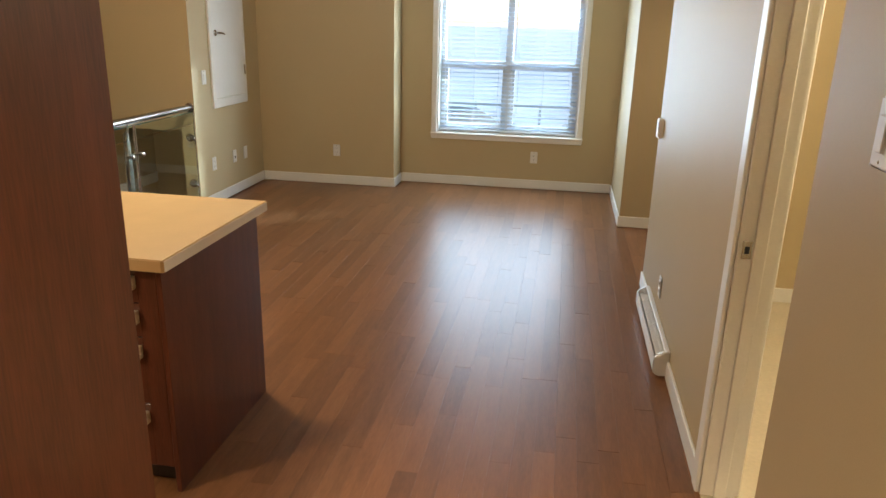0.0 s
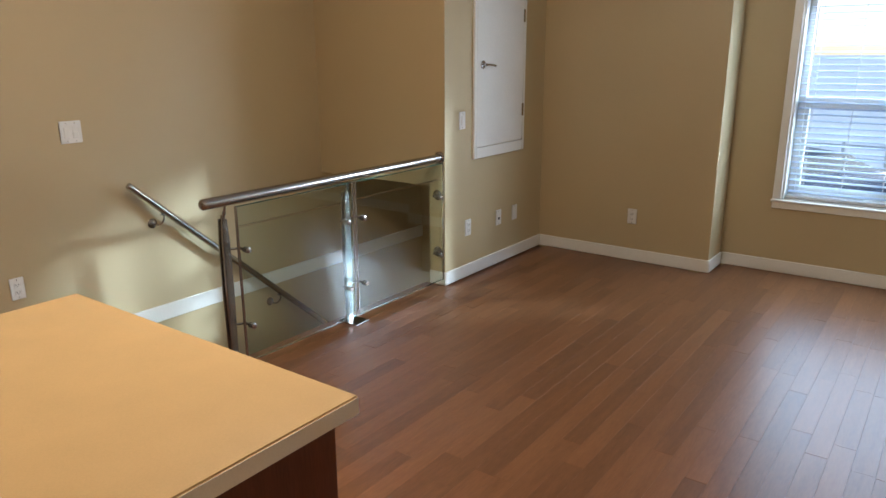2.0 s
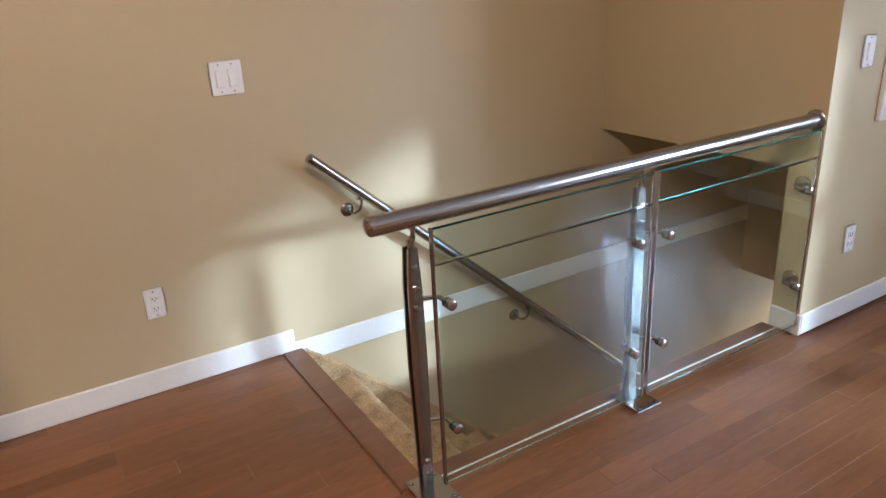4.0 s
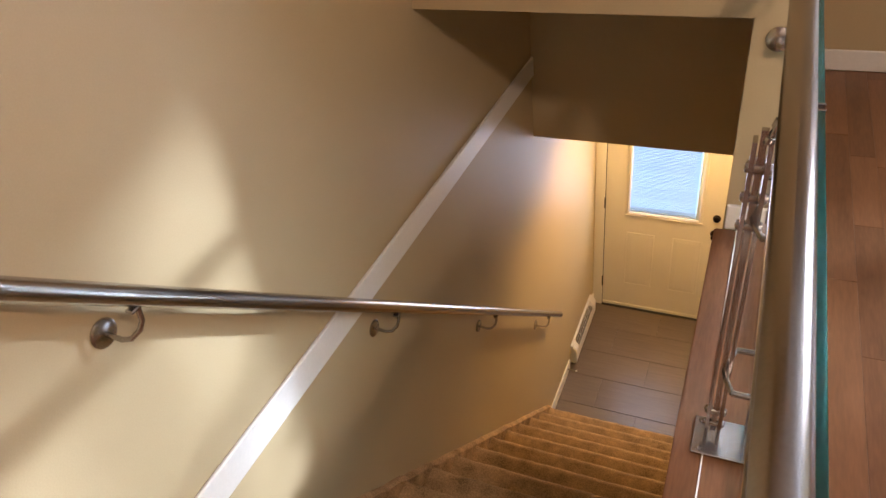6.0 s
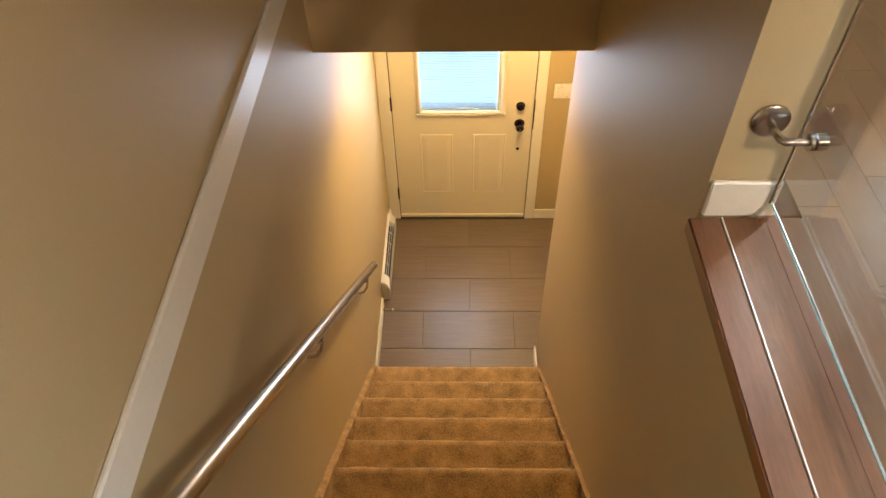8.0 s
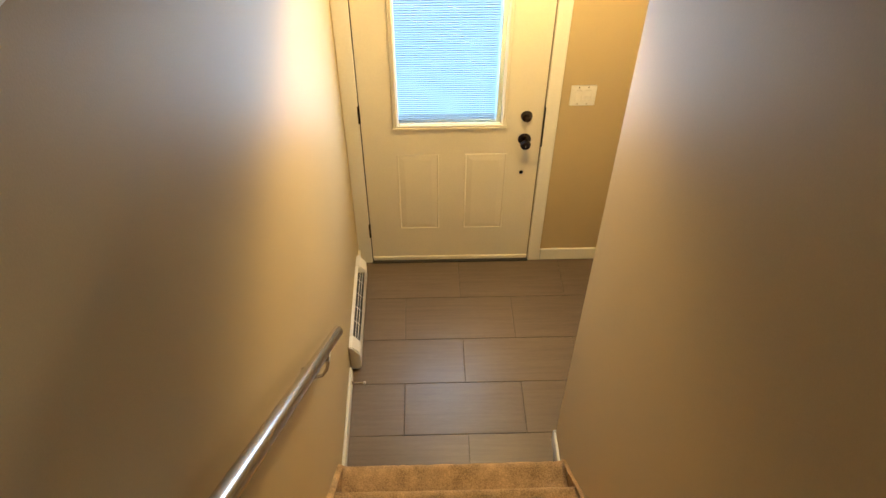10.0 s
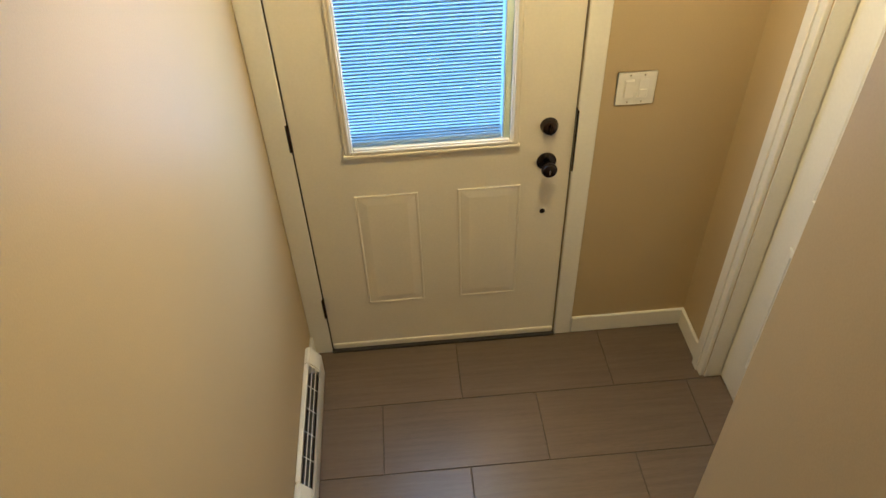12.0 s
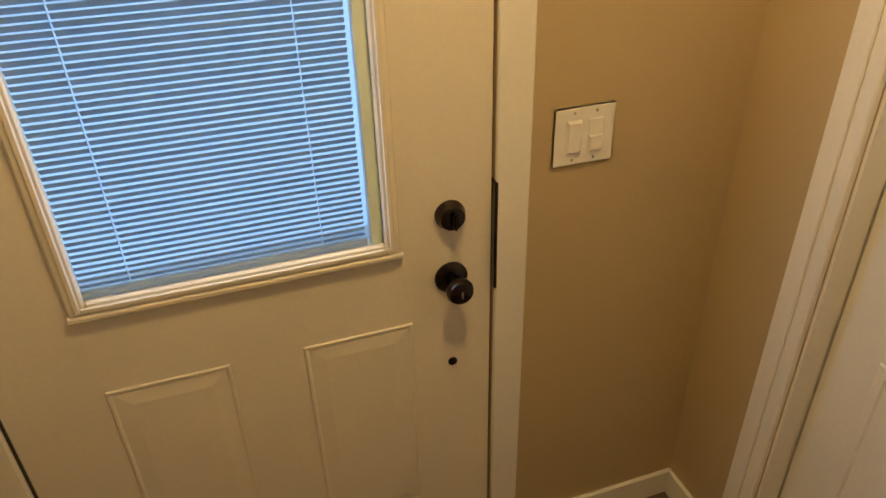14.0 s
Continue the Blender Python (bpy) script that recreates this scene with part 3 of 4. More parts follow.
sub("knob", lathe(B(), (0.414, 0, 0.930), (0, -1, 0), [(0, 0.011), (0.003, 0.011), (0.005, 0.006), (0.014, 0.006), (0.018, 0.012), (0.024, 0.016), (0.030, 0.0155), (0.034, 0.010), (0.035, 0.002)]), NICKEL, closet, "small satin nickel knob", True)
casing = struct("door_casing_closet", bx(B(), XC - 0.018, XC, YC - 0.9715, YC + 0.0795, F0 + 2.051, F0 + 2.12, 0.003), TRIM, "white painted casing round the closet door", "trim")
for a, b, e in ((YC + 0.0095, YC + 0.0795, 0.014), (YC - 0.9715, YC - 0.9025, 0.0)):
    c = part("side_casing", bx(B(), XC - 0.018, XC, a, b, F0 + 0.001, F0 + 2.05, 0.003), TRIM, casing)
    part("back_band", bx(B(), XC - 0.025, XC - 0.018, a + 0.014 + e, b, F0 + 0.001, F0 + 2.05, 0.002), TRIM, c)
part("jamb", bx(B(), XC, XC + 0.09, YC + 0.0045, YC + 0.0085, F0 + 0.001, F0 + 2.05), TRIM, casing)
part("stop", bx(B(), XC, XC + 0.058, YC + 0.002, YC + 0.0045, F0 + 0.02, F0 + 2.05), TRIM, casing)
tagged(part("pivot_bracket", bx(bx(B(), XC + 0.07, XC + 0.09, YC - 0.0415, YC - 0.0045, F0 + 0.001, F0 + 0.006, 0.001), XC + 0.062, XC + 0.07, YC - 0.0415, YC - 0.0045, F0 + 0.001, F0 + 0.011), NICKEL), "small metal pivot bracket under the closet door", "bracket")

# bathroom doorway casing
casing = struct("door_casing_bathroom", bx(B(), XR - 0.016, XR, -2.119, -1.328, 2.051, 2.12, 0.004), TRIM, "white painted casing round the bathroom doorway", "trim")
for ya, yb in ((-1.40, -1.328),):
    part("side_casing", bx(B(), XR - 0.016, XR, ya, yb, 0.001, 2.05, 0.004), TRIM, casing)
for ya, yb in ((-1.412, -1.40), (-2.12, -2.108)):
    part("jamb", bx(B(), XR, XR + 0.12, ya, yb, 0.003, 2.05), TRIM, casing)
part("stop", bx(B(), XR + 0.045, XR + 0.085, -1.424, -1.412, 0.003, 2.05, 0.002), TRIM, casing)
part("side_casing", bx(B(), XR + 0.12, XR + 0.136, -1.40, -1.328, 0.003, 2.05, 0.004), TRIM, casing)
sp = tagged(part("strike_plate", bx(B(), XR + 0.012, XR + 0.042, -1.4145, -1.4118, 0.895, 0.955, 0.001), NICKEL), "steel strike plate on the doorway jamb", "strike plate")
part("latch_hole", bx(B(), XR + 0.020, XR + 0.034, -1.4155, -1.4140, 0.913, 0.937), DARK, sp)

# ---- window ----
win = tagged(part("window_1", frame_ring(B(), WX0 - 0.058, WX1 + 0.058, WZ0 - 0.058, WZ1 + 0.058, 0.058, YW - 0.016, YW - 0.0004, 0.004), TRIM), "large white four-light window with open blinds", "window", kind="structure")
part("window_sill", bx(B(), WX0 - 0.066, WX1 + 0.066, YW - 0.030, YW - 0.0005, WZ0 - 0.012, WZ0 + 0.006, 0.004), TRIM, win)
part("reveal", frame_ring(B(), WX0, WX1, WZ0, WZ1, 0.012, YW + 0.001, YW + 0.199, 0.0), TRIM, win)
FY = YW + 0.11
part("window_frame", frame_ring(B(), WX0 + 0.012, WX1 - 0.012, WZ0 + 0.012, WZ1 - 0.012, 0.045, FY, FY + 0.06), TRIM, win)
XM, ZM = 3.575, 1.208
part("mullion", bx(B(), XM - 0.034, XM + 0.034, FY - 0.004, FY + 0.064, WZ0 + 0.055, WZ1 - 0.055, 0.003), TRIM, win)
for xa, xb in ((WX0 + 0.057, XM - 0.034), (XM + 0.034, WX1 - 0.057)):
    part("transom", bx(B(), xa, xb, FY + 0.002, FY + 0.058, ZM - 0.026, ZM + 0.026, 0.003), TRIM, win)
    part("sash", frame_ring(B(), xa, xb, WZ0 + 0.057, ZM - 0.026, 0.028, FY + 0.012, FY + 0.048), TRIM, win)
    for za, zb in ((WZ0 + 0.057, ZM - 0.026), (ZM + 0.026, WZ1 - 0.057)):
        p = part("pane", bx(B(), xa, xb, FY + 0.026, FY + 0.031, za, zb), PANE, win)
        p.visible_shadow = False
for xa, xb in ((WX0 + 0.018, XM - 0.004), (XM + 0.004, WX1 - 0.018)):
    bl = thing("window_blind", "white horizontal slat blind, slats tilted open", "window blind", ((xa + xb) / 2, YW + 0.075, WZ0 + 0.015), "blinds in the window")
    part("headrail", bx(B(), xa, xb, YW + 0.045, YW + 0.100, WZ1 - 0.058, WZ1 - 0.013, 0.003), SLAT, bl)
    part("bottom_rail", bx(B(), xa, xb, YW + 0.050, YW + 0.098, WZ0 + 0.016, WZ0 + 0.032, 0.003), SLAT, bl)
    L = xb - xa - 0.01
    sm = mesh("slat", bx(B(), -L / 2, L / 2, -0.0245, 0.0245, -0.0012, 0.0012, 0.0005), BLINDSLAT)
    n = 31
    for i in range(n):
        o = new("slat", sm)
        o.parent = bl
        o.matrix_local = pose(0, 0, 0.045 + i * 0.0412, 6, 0, 0)
    for fx in (0.14, 0.5, 0.86):
        x = xa + (xb - xa) * fx
        for dy in (0.049, 0.101):
            part("ladder_cord", cyl(B(), (x, YW + dy, WZ0 + 0.03), (x, YW + dy, WZ1 - 0.05), 0.0012, seg=6), SLAT, bl)
    x = xa + 0.06
    part("tilt_wand", cyl(B(), (x, YW + 0.044, WZ1 - 0.62), (x, YW + 0.044, WZ1 - 0.06), 0.004, seg=10), SLAT, bl)


# ---- electrical panel door, plates, heaters ----
pd = thing("electrical_panel_door", "white painted panel door with a lever latch", "panel door", (XP, 2.48, 1.4))
PZ0, PZ1, PY0, PY1 = 0.826, 2.05, 2.134, 2.812
bm = B()
for b in ((XP + 0.0003, XP + 0.019, PY0, PY0 + 0.028, PZ0, PZ1), (XP + 0.0003, XP + 0.019, PY1 - 0.028, PY1, PZ0, PZ1), (XP + 0.0003, XP + 0.019, PY0 + 0.028, PY1 - 0.028, PZ0, PZ0 + 0.075), (XP + 0.0003, XP + 0.019, PY0 + 0.028, PY1 - 0.028, PZ1 - 0.06, PZ1)):
    bx(bm, *b, bevel=0.003)
part("frame", bm, TRIM, pd)
part("door_leaf", bx(B(), XP + 0.0003, XP + 0.017, PY0 + 0.031, PY1 - 0.031, PZ0 + 0.079, PZ1 - 0.063, 0.002), TRIM, pd)
lv = part("rose", lathe(B(), (XP + 0.017, 2.232, 1.456), (1, 0, 0), [(0, 0.027), (0.006, 0.027), (0.009, 0.022), (0.010, 0.011), (0.034, 0.010)]), STEEL, pd, "polished lever handle", True)
part("lever", pipe(B(), [(XP + 0.050, 2.227, 1.456), (XP + 0.052, 2.267, 1.456), (XP + 0.050, 2.317, 1.452), (XP + 0.046, 2.349, 1.446)], 0.0075), STEEL, lv, smooth=True)
for z in (1.125, 1.79):
    part("hinge", bx(B(), XP + 0.0175, XP + 0.0225, 2.766, 2.790, z - 0.045, z + 0.045, 0.002), NICKEL, pd, "steel hinge")


def plate(name, m, label, cat, w=0.072, h=0.116, kind="outlet", gangs=1):
    """A wall plate facing -y in its own space."""
    p = tagged(new(name), label, cat)
    p.matrix_world = m
    sub("cover", bx(B(), -w / 2, w / 2, -0.006, 0.0, -h / 2, h / 2, 0.003, 2), WHITE, p)
    for i in range(gangs):
        x = (i - (gangs - 1) / 2) * 0.046
        if kind == "outlet":
            for dz in (-0.020, 0.020):
                f = sub("socket", bx(B(), x - 0.016, x + 0.016, -0.0085, -0.006, dz - 0.014, dz + 0.014, 0.003), WHITE, p)
                sub("slot", bx(bx(bx(B(), x - 0.008, x - 0.0055, -0.0092, -0.0084, dz - 0.004, dz + 0.006), x + 0.0055, x + 0.008, -0.0092, -0.0084, dz - 0.004, dz + 0.005), x - 0.002, x + 0.002, -0.0092, -0.0084, dz - 0.010, dz - 0.006), DARK, f)
        elif kind == "jack":
            sub("jack", bx(B(), x - 0.009, x + 0.009, -0.0095, -0.006, -0.018, 0.0, 0.001), DARK, p)
        elif kind == "switch":
            sub("rocker", bx(B(), x - 0.0165, x + 0.0165, -0.0085, -0.006, -0.033, 0.033, 0.002), WHITE, p)
            s = sub("paddle", bx(B(), x - 0.0145, x + 0.0145, -0.0125, -0.0085, -0.031, 0.0 if i else 0.031, 0.002), WHITE, p)
        for dz in (-0.047, 0.047):
            sub("screw", lathe(B(), (x, -0.0058, dz), (0, -1, 0), [(0, 0.0032), (0.0012, 0.0026), (0.0013, 0.0005)], 8), NICKEL, p)
    return p


EASTF, WESTF = 90, -90
plate("light_switch", pose(0.0006, -0.016, 1.134, 0, 0, EASTF), "white double rocker switch plate on the beige wall", "switch", 0.118, 0.118, "switch", 2)
plate("outlet", pose(0.0006, -0.404, 0.362, 0, 0, EASTF), "white outlet plate low on the beige wall", "outlet")
plate("outlet", pose(XP + 0.0006, 2.085, 0.354, 0, 0, EASTF), "white outlet plate on the panel wall", "outlet")
plate("phone_jack", pose(XP + 0.0006, 2.490, 0.352, 0, 0, EASTF), "white jack plate with a dark socket", "jack", kind="jack")
plate("cable_plate", pose(XP + 0.0006, 2.722, 0.350, 0, 0, EASTF), "plain white cable plate on the panel wall", "cable plate", kind="blank")
plate("light_switch", pose(XP + 0.0006, 2.008, 1.10, 0, 0, EASTF), "white single rocker switch plate on the panel wall", "switch", kind="switch")
plate("outlet", pose(1.925, YF - 0.0006, 0.341), "white outlet plate on the living room wall", "outlet")
plate("outlet", pose(3.878, YW - 0.0006, 0.319), "white outlet plate under the window", "outlet")
plate("outlet", pose(XR - 0.0006, 0.02, 0.27, 0, 0, WESTF), "white outlet plate above the baseboard heater", "outlet")
plate("light_switch", pose(4.6694, -2.45, 1.436, 0, 0, WESTF), "white double switch plate beside the doorway", "switch", 0.118, 0.118, "switch", 2)
plate("light_switch", pose(1.190, YD - 0.0006, -1.697), "white double rocker switch plate beside the entry door", "switch", 0.128, 0.118, "switch", 2)
th = tagged(part("thermostat", bx(B(), XR - 0.030, XR - 0.0005, 0.62, 0.70, 0.975, 1.085, 0.004, 2), WHITE), "white wall thermostat with a small display", "thermostat")
part("display", bx(B(), XR - 0.0315, XR - 0.0302, 0.635, 0.685, 1.028, 1.066), mat("grey_display", (0.3, 0.32, 0.3), 0.3), th)
part("vent", bx(B(), XR - 0.0315, XR - 0.0302, 0.635, 0.685, 0.987, 1.008), SLAT, th)


def heater(name, label, L, m, h=0.185, d=0.054, core=None, cap=0.03):
    """An electric baseboard heater, built along x, its back at y = 0, its front towards -y."""
    ob = tagged(new(name), label, "baseboard heater")
    ob.matrix_world = m
    prof = [(-0.001, 0.0), (-d * 0.75, 0.0), (-d, 0.02), (-d, h * 0.66), (-d * 0.96, h * 0.74)]
    top = [(-d * 0.34, h), (-0.001, h)]
    bm = B()
    rows = [[bm.verts.new((x, y, z)) for y, z in prof] for x in (cap, L - cap)]
    for j in range(len(prof) - 1):
        bm.faces.new((rows[0][j], rows[1][j], rows[1][j + 1], rows[0][j + 1]))
    sub("front_cover", bm, WHITE, ob, smooth=True)
    bm = B()
    bx(bm, cap, L - cap, -d * 0.34, -0.001, h - 0.012, h, 0.003)
    sub("back_cover", bm, WHITE, ob)
    sub("heating_element", bx(B(), cap + 0.002, L - cap - 0.002, -d * 0.80, -0.012, h * 0.25, h * 0.70), core or DARK, ob, "recessed element")
    n = 5
    for i in range(1, n):
        x = cap + (L - 2 * cap) * i / n
        bm = B()
        pipe(bm, [(x, -d * 0.95, h * 0.735), (x, -d * 0.34, h * 0.985)], 0.0014, 8)
        sub("grille_bar", bm, WHITE, ob)
    for f in (0.33, 0.66):
        y, z = -d * (0.96 + (0.34 - 0.96) * f), h * (0.74 + 0.25 * f)
        sub("louver", bx(B(), cap, L - cap, y - 0.0012, y + 0.0012, z - 0.004, z - 0.0015), WHITE, ob)
    for x0 in (0.0, L - cap):
        bm = B()
        full = prof + top
        r2 = [[bm.verts.new((x, y * 1.02, z * 1.01)) for y, z in full] for x in (x0, x0 + cap)]
        k = len(full)
        for j in range(k):
            bm.faces.new((r2[0][j], r2[1][j], r2[1][(j + 1) % k], r2[0][(j + 1) % k]))
        bm.faces.new(r2[0])
        bm.faces.new(r2[1])
        bmesh.ops.bevel(bm, geom=list(bm.edges), offset=0.006, segments=2, affect="EDGES")
        sub("end_cap", bm, WHITE, ob)
    return ob


heater("baseboard_heater", "white electric baseboard heater on the entry wall", 0.66, pose(0.0005, 3.79, -H + 0.012, 0, 0, 90), cap=0.085)
heater("baseboard_heater", "white electric baseboard heater under the thermostat", 0.92, pose(XR - 0.0005, 0.40, 0.010, 0, 0, -90), 0.128, 0.072, WHITE)
ds = thing("door_stop", "springy nickel door stop on the baseboard", "door stop", (T, 3.68, -H + 0.05))
part("rod", cyl(B(), (T, 3.68, -H + 0.05), (T + 0.062, 3.68, -H + 0.05), 0.004, seg=10), NICKEL, ds, smooth=True)
part("foot", lathe(B(), (T - 0.0005, 3.68, -H + 0.05), (1, 0, 0), [(0, 0.010), (0.004, 0.010), (0.008, 0.005)], 12), NICKEL, ds, smooth=True)
part("tip", lathe(B(), (T + 0.060, 3.68, -H + 0.05), (1, 0, 0), [(0, 0.007), (0.010, 0.0075), (0.012, 0.004)], 12), WHITE, ds, "white rubber tip", True)

# ---- kitchen ----
IX0, IX1, IY0, IY1, KZ = 1.895, 2.920, -1.765, -1.030, 0.868 / 0.914
island = thing("kitchen_island", "dark cherry wood kitchen island with deep drawers", "kitchen island", (2.41, -1.40, 0))
part("side_panel", bx(B(), IX1 - 0.019, IX1, IY0, IY1, 0.0, 0.824, 0.0015), CABINET, island)
part("side_panel", bx(B(), IX0, IX0 + 0.019, IY0, IY1, 0.0, 0.824, 0.0015), CABINET, island)
part("back_panel", bx(B(), IX0 + 0.019, IX1 - 0.019, IY1 - 0.019, IY1 - 0.001, 0.0, 0.824), CABINET, island)
part("carcass", bx(B(), IX0 + 0.02, IX1 - 0.02, IY0 + 0.022, IY1 - 0.02, 0.10, 0.823), CABINET, island)
part("toe_kick", bx(B(), IX0 + 0.02, IX1 - 0.02, IY0 + 0.07, IY0 + 0.085, 0.0, 0.10), DARK, island)
part("filler_strip", bx(B(), IX1 - 0.088, IX1 - 0.0195, IY0 + 0.001, IY0 + 0.02, 0.10, 0.822, 0.001), CABINET, island)
DXB = IX1 - 0.085
for za, zb, zh in ((0.745, 0.862, 0.820), (0.618, 0.741, 0.694), (0.360, 0.614, 0.564), (0.105, 0.356, 0.308)):
    za, zb, zh = za * KZ, zb * KZ, zh * KZ
    for xa, xb in ((IX0 + 0.021, DXB),):
        d = part("drawer_front", bx(B(), xa, xb, IY0, IY0 + 0.02, za, zb, 0.0015), CABINET, island)
        bm = B()
        xh0 = xa + 0.05
        bx(bm, xh0, xb - 0.004, IY0 - 0.024, IY0 - 0.0003, zh + 0.010, zh + 0.022, 0.002)
        bx(bm, xh0, xb - 0.004, IY0 - 0.018, IY0 - 0.0003, zh - 0.006, zh + 0.010, 0.001)
        bx(bm, xh0, xb - 0.004, IY0 - 0.024, IY0 - 0.0003, zh - 0.022, zh - 0.006, 0.002)
        part("handle", bm, HANDLE, d, "long cream ribbed pull")
wt = thing("worktop", "cream laminate worktop with square edges on the island", "countertop", (2.41, -1.40, 0.826))
part("slab", bx(B(), 1.848, 2.950, -1.795, -0.988, 0.8265, 0.868, 0.004, 2), COUNTER, wt)
part("edge_band", bx(B(), 2.9505, 2.952, -1.790, -0.993, 0.829, 0.865), CEDGE, wt, "pale edge strip")
part("edge_band", bx(B(), 1.853, 2.943, -1.797, -1.7955, 0.829, 0.865), COUNTER, wt, "cream edge strip")

tall = thing("tall_cabinet", "tall dark cherry wood kitchen cabinet", "cabinet", (3.27, -3.19, 0))
part("side_panel", bx(B(), 3.546, 3.565, -3.51, -2.87, 0.0, 2.20, 0.0015), CABINET, tall)
part("side_panel", bx(B(), 2.925, 2.944, -3.51, -2.87, 0.0, 2.20, 0.0015), CABINET, tall)
part("carcass", bx(B(), 2.9445, 3.5455, -3.49, -2.892, 0.10, 2.195), CABINET, tall)
for xa, xb in ((2.946, 3.243), (3.247, 3.544)):
    dd = part("door", bx(B(), xa, xb, -2.891, -2.872, 0.105, 2.19, 0.002), CABINET, tall)
    part("handle", bx(B(), xa + 0.10, xb - 0.10, -2.8718, -2.850, 1.0, 1.03, 0.003), HANDLE, dd)

fr = thing("refrigerator", "stainless steel fridge with a bottom freezer", "refrigerator", (-0.36, -1.455, 0))
part("body", bx(B(), -0.72, -0.032, -1.935, -1.030, 0.02, 1.77, 0.004), DARK, fr)
part("door", bx(B(), -0.028, 0.052, -1.935, -1.035, 1.012, 1.77, 0.012, 3), FRIDGE, fr, smooth=True)
part("freezer_drawer", bx(B(), -0.028, 0.052, -1.935, -1.035, 0.06, 0.988, 0.012, 3), FRIDGE, fr, "lower stainless freezer drawer", True)
part("handle", pipe(B(), [(0.05, -1.815, 0.93), (0.09, -1.795, 0.93), (0.09, -1.175, 0.93), (0.05, -1.155, 0.93)], 0.011), STEEL, fr, smooth=True)
part("gasket", bx(B(), -0.02, 0.035, -1.925, -1.050, 0.988, 1.012), DARK, fr)
part("foot", bx(B(), -0.68, -0.06, -1.915, -1.055, 0.0, 0.02), DARK, fr)
tagged(part("fridge_end_panel", bx(B(), -0.148, 0.070, -1.020, -1.000, 0.0, 2.2, 0.0015), CABINET), "thin dark cherry end panel beside the fridge", "end panel")


# ---- lamps ----
# An assumed fitting for each warm light source out of view.
def downlight(x, y, z):
    d = thing("assumed_downlight", "round white recessed ceiling downlight, lit, unseen and assumed", "downlight", (x, y, z), "recessed downlights")
    part("trim_ring", lathe(B(), (x, y, z - 0.0005), (0, 0, -1), [(0.0, 0.075), (0.004, 0.075), (0.007, 0.062), (0.0075, 0.05)], 32), WHITE, d, smooth=True)
    part("lens", cyl(B(), (x, y, z - 0.0085), (x, y, z - 0.0078), 0.048, seg=32), BULB, d, "glowing warm lens")


for p in ASSUMED_DOWNLIGHTS:
    downlight(*p)

# ---- outside ----
tagged(part("ground", bx(B(), -600, 600, -600, 900, -3.2, -3.0), EXT), "pale sunlit ground outside", "ground", kind="structure")
tagged(part("road", bx(B(), -60, 60, 16.5, 27, -2.999, -2.985), ASPHALT), "grey asphalt road", "road", kind="structure")


def car(x, y, rz, paint, label):
    c = thing("parked_car", label, "car", (x, y, -2.985), "parked cars")
    c.rotation_euler = (0, 0, radians(rz))
    c.scale = (1.2, 1.2, 1.2)
    bm = B()
    sect = [(-2.2, 0.35, 0.75, 0.80), (-2.1, 0.30, 0.95, 0.86), (-1.2, 0.25, 1.02, 0.90), (0.9, 0.25, 1.00, 0.90), (2.0, 0.30, 0.86, 0.86), (2.25, 0.38, 0.65, 0.76)]
    rows = [[bm.verts.new(p) for p in ((xx, -w, z0), (xx, w, z0), (xx, w, z1 - 0.1), (xx, w * 0.92, z1), (xx, -w * 0.92, z1), (xx, -w, z1 - 0.1))] for xx, z0, z1, w in sect]
    for a, b in zip(rows, rows[1:]):
        for j in range(6):
            bm.faces.new((a[j], a[(j + 1) % 6], b[(j + 1) % 6], b[j]))
    bm.faces.new(rows[0])
    bm.faces.new(rows[-1])
    sub("body", bm, paint, c, smooth=True)
    bm = B()
    sect = [(-1.9, 1.0, 1.02, 0.80), (-1.2, 1.0, 1.42, 0.70), (0.1, 1.0, 1.45, 0.68), (1.0, 0.98, 1.0, 0.80)]
    rows = [[bm.verts.new(p) for p in ((xx, -0.82, z0), (xx, 0.82, z0), (xx, w, z1), (xx, -w, z1))] for xx, z0, z1, w in sect]
    for a, b in zip(rows, rows[1:]):
        for j in range(4):
            bm.faces.new((a[j], a[(j + 1) % 4], b[(j + 1) % 4], b[j]))
    bm.faces.new(rows[0])
    bm.faces.new(rows[-1])
    sub("cabin", bm, DARK, c, "dark glazed cabin", True)
    for xx in (-1.4, 1.4):
        for yy in (-0.86, 0.70):
            w = sub("wheel", cyl(B(), (xx, yy, 0.32), (xx, yy + 0.16, 0.32), 0.32, seg=24), DARK, c)
            sub("rim", cyl(B(), (xx, yy - 0.004 if yy < 0 else yy + 0.12, 0.32), (xx, yy + 0.04 if yy < 0 else yy + 0.164, 0.32), 0.2, seg=20), NICKEL, w)


car(0.5, 21.5, 55, CARPAINT, "dark blue parked car beyond the window")
car(6.6, 23.4, 168, CARGREY, "silver parked car beyond the window")


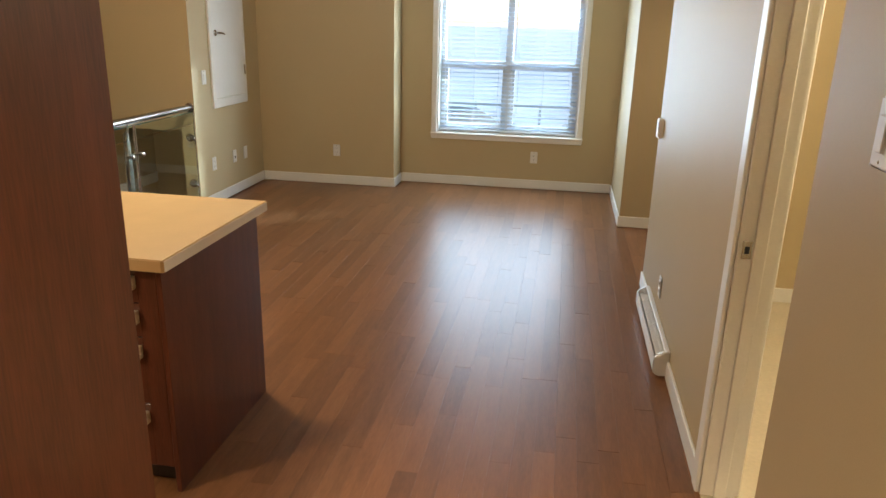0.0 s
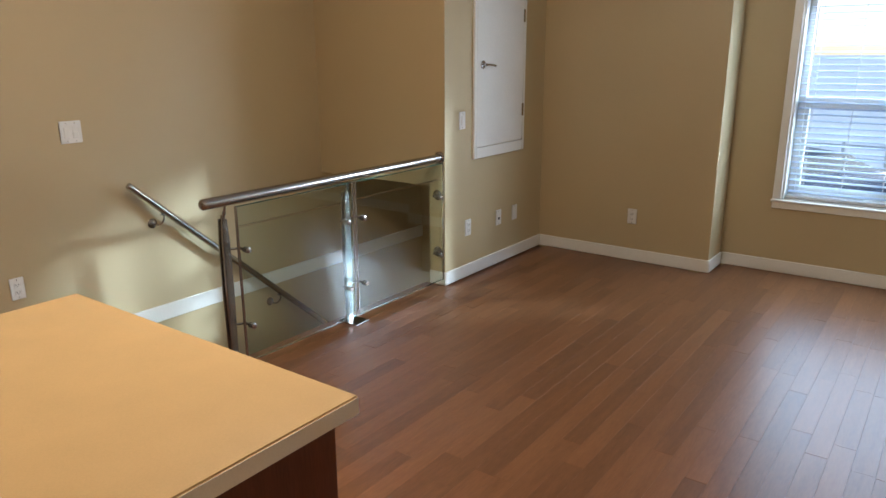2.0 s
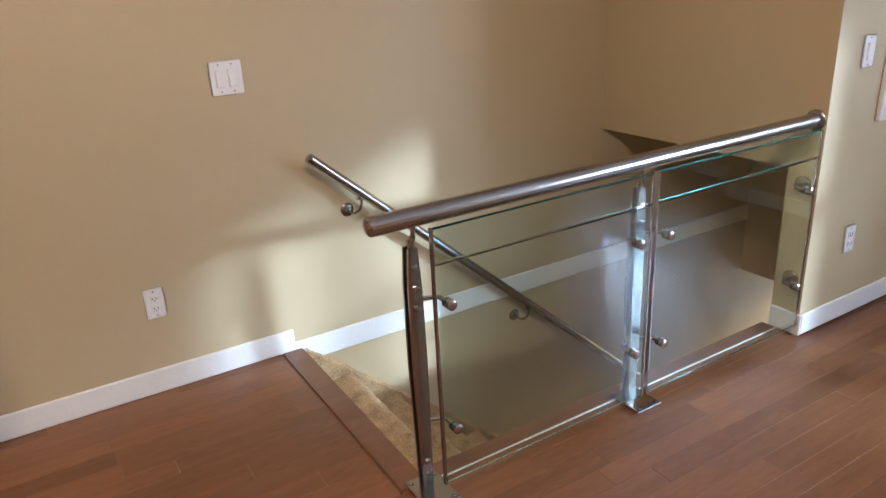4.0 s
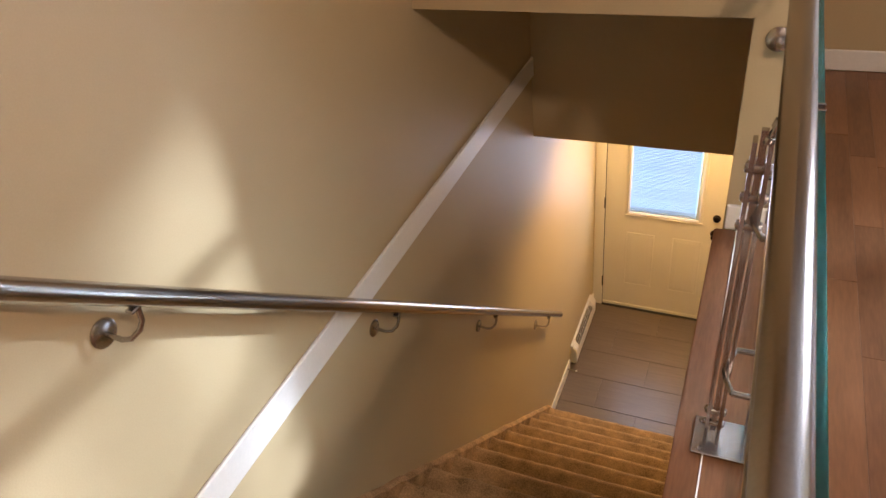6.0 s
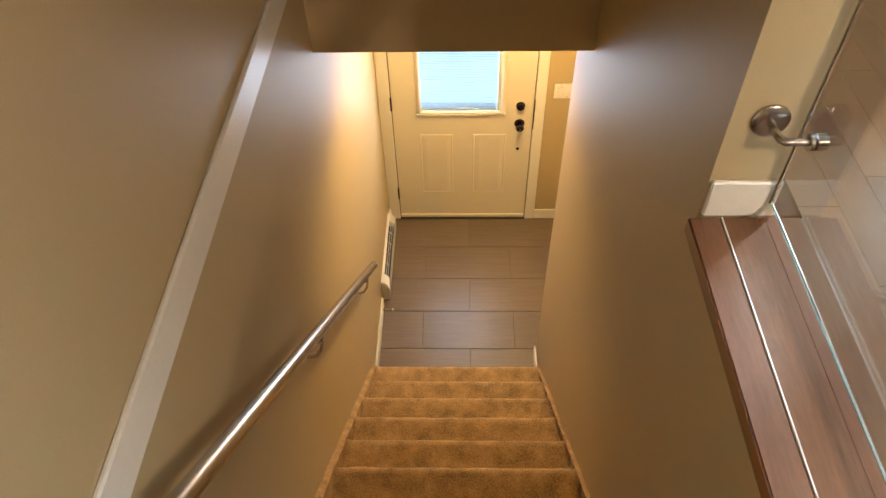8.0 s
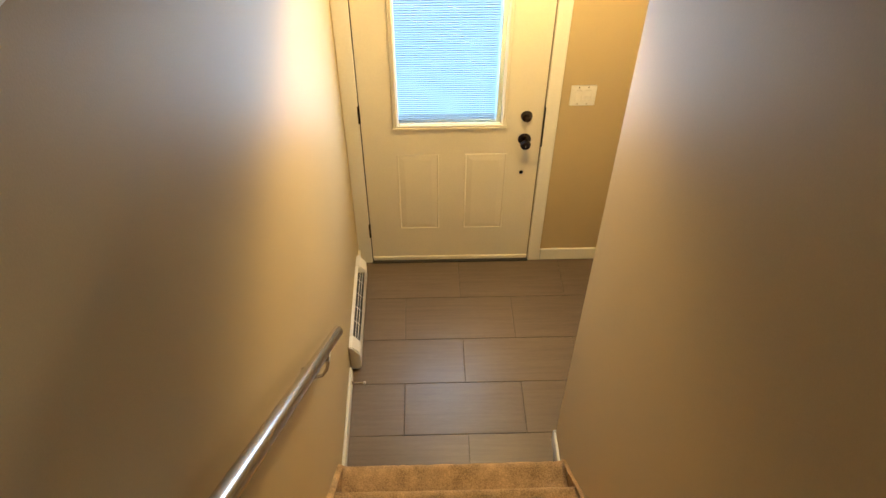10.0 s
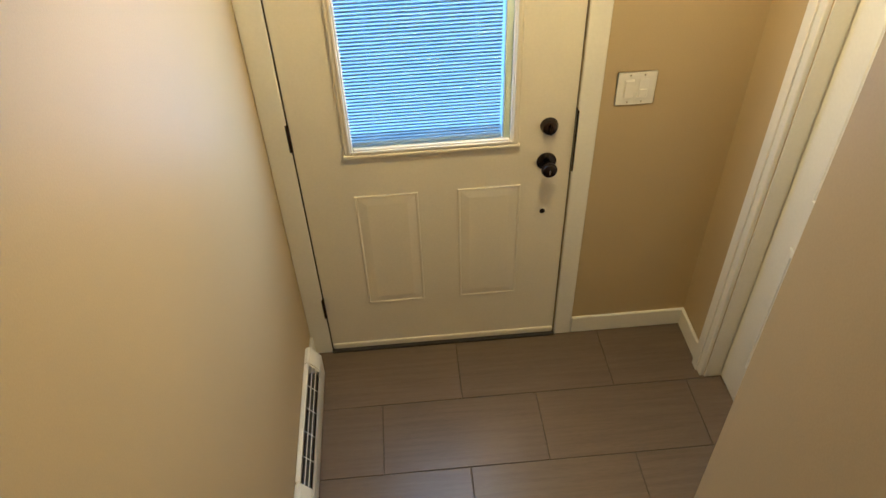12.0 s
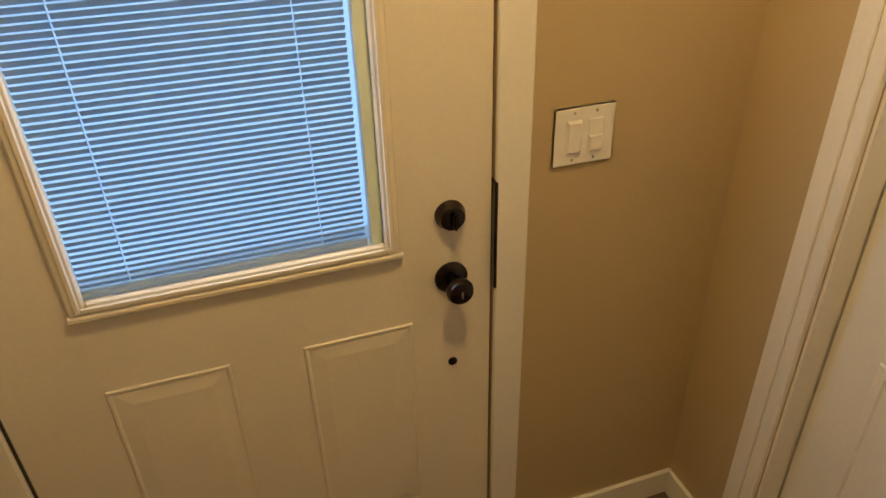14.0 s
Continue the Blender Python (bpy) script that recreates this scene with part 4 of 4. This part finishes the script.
def house(x0, x1, y0, y1, h, material, label):
    hs = thing("house", label, "house", ((x0 + x1) / 2, y0, -3.0), "houses across the road")
    part("wall", bx(B(), x0, x1, y0, y1, -3.0, h), material, hs)
    bm = B()
    ym = (y0 + y1) / 2
    v = [bm.verts.new(p) for p in ((x0 - 0.4, y0 - 0.4, h), (x1 + 0.4, y0 - 0.4, h), (x1 + 0.4, y1 + 0.4, h), (x0 - 0.4, y1 + 0.4, h), (x0, ym, h + 2.2), (x1, ym, h + 2.2))]
    for f in ((0, 1, 5, 4), (2, 3, 4, 5), (1, 2, 5), (3, 0, 4), (0, 3, 2, 1)):
        bm.faces.new([v[i] for i in f])
    part("roof", bm, ROOF, hs)
    for zz in (-1.6,):
        for i in range(int((x1 - x0) / 2.6)):
            xc = x0 + 1.4 + i * 2.6
            w = part("window", frame_ring(B(), xc - 0.6, xc + 0.6, zz - 0.7, zz + 0.7, 0.08, y0 - 0.05, y0 - 0.001), TRIM, hs)
            part("pane", bx(B(), xc - 0.52, xc + 0.52, y0 - 0.02, y0 - 0.002, zz - 0.62, zz + 0.62), DARK, w)


house(-60, -36, 150, 165, -0.6, SIDING, "pale sided bungalow far across the road")
house(30, 58, 150, 165, -0.6, SIDING, "pale sided bungalow far across the road")
fence = thing("fence", "pale wooden fence along the road", "fence", (3, 30, -3.0))
for i in range(30):
    part("post", bx(B(), -12 + i * 1.5, -11.88 + i * 1.5, 30, 30.1, -3.0, -1.9), SIDING, fence)
for z in (-2.6, -2.1):
    part("rail", bx(B(), -12, 32, 30.1, 30.14, z, z + 0.1), SIDING, fence)
# Unseen side wall, added to keep the low sun off the door blind.
wall("sun_screen_wall", [(1.75, 1.87, YD + 0.16, 6.7, -H - 0.15, 0.0)], "plain pale unseen wall added to shade the entry door", EXT)
# porch outside the entry door
tagged(part("porch_slab", bx(B(), -0.5, 1.8, YD + 0.16, YD + 1.3, -H - 0.14, -H - 0.02, 0.01), EXT), "pale concrete porch slab", "porch", kind="structure")

# ---- floor pieces ----
rng = random.Random(7)
y_edges = [3.175, 3.402, 3.703, 3.988, 4.288, 4.600]
starts = [0.593, 0.280, 0.593, 0.280, 0.593]
tile_cache = {}
for r_i in range(5):
    ya, yb = y_edges[r_i] + 0.0015, y_edges[r_i + 1] - 0.0015
    x = starts[r_i] - 0.602
    while x < 1.62:
        xa, xb = max(x + 0.0015, 0.001), min(x + 0.602 - 0.0015, 1.64)
        if xb - xa > 0.03:
            key = (round(xb - xa, 3), round(yb - ya, 3))
            if key not in tile_cache:
                tile_cache[key] = mesh("tile", bx(B(), -key[0] / 2, key[0] / 2, -key[1] / 2, key[1] / 2, -0.008, 0.0, 0.0015), TILE)
            o = new("tile", tile_cache[key])
            o.parent = entry_floor
            o.location = ((xa + xb) / 2, (ya + yb) / 2, -H)
        x += 0.602

PW = 0.083
lengths = (0.45, 0.6, 0.75, 0.9, 1.05, 1.2)
plank_cache = {}
rest = B()


def blocked(xa, xb, ya, yb):
    """Splits a plank round the stairwell; gives the stretches that remain."""
    if xa < 1.044 and yb > YS - 0.085:
        return [(ya, min(yb, YS - 0.086))] if ya < YS - 0.12 else []
    if xa < XP and yb > YP - 0.014:
        return [(ya, YP - 0.015)] if ya < YP - 0.05 else []
    return [(ya, yb)]


x = 1.0507 - 13 * PW
while x < 6.2:
    y = -5.2 - rng.random() * 0.9
    while y < 3.45:
        L = rng.choice(lengths)
        xa, xb = max(x, 0.0) + 0.0002, min(x + PW, 6.2) - 0.0002
        if xb - xa > 0.02:
            top_y = YF if x < 2.51 else YW
            if x > 4.66:
                top_y = 2.205
            for ya, yb in blocked(xa, xb, max(y, -5.2), min(y + L, top_y)):
                if yb - ya < 0.05 or xa < 0.0:
                    continue
                if 0 < x < 5.0 and ya > -1.25:
                    key = (round(xb - xa, 4), round(yb - ya - 0.0006, 3))
                    if key not in plank_cache:
                        plank_cache[key] = mesh("plank", bx(B(), -key[0] / 2, key[0] / 2, -key[1] / 2, key[1] / 2, -0.011, 0.0, 0.00035), WOOD)
                    o = new("plank", plank_cache[key])
                    o.parent = floor
                    o.location = ((xa + xb) / 2, (ya + yb) / 2, rng.uniform(-0.0003, 0.0003))
                else:
                    bx(rest, xa, xb, ya + 0.0007, yb - 0.0007, -0.011, rng.uniform(-0.0003, 0.0003))
        y += L
    x += PW
tagged(part("planks_beyond", rest, WOOD, floor), kind="stuff")
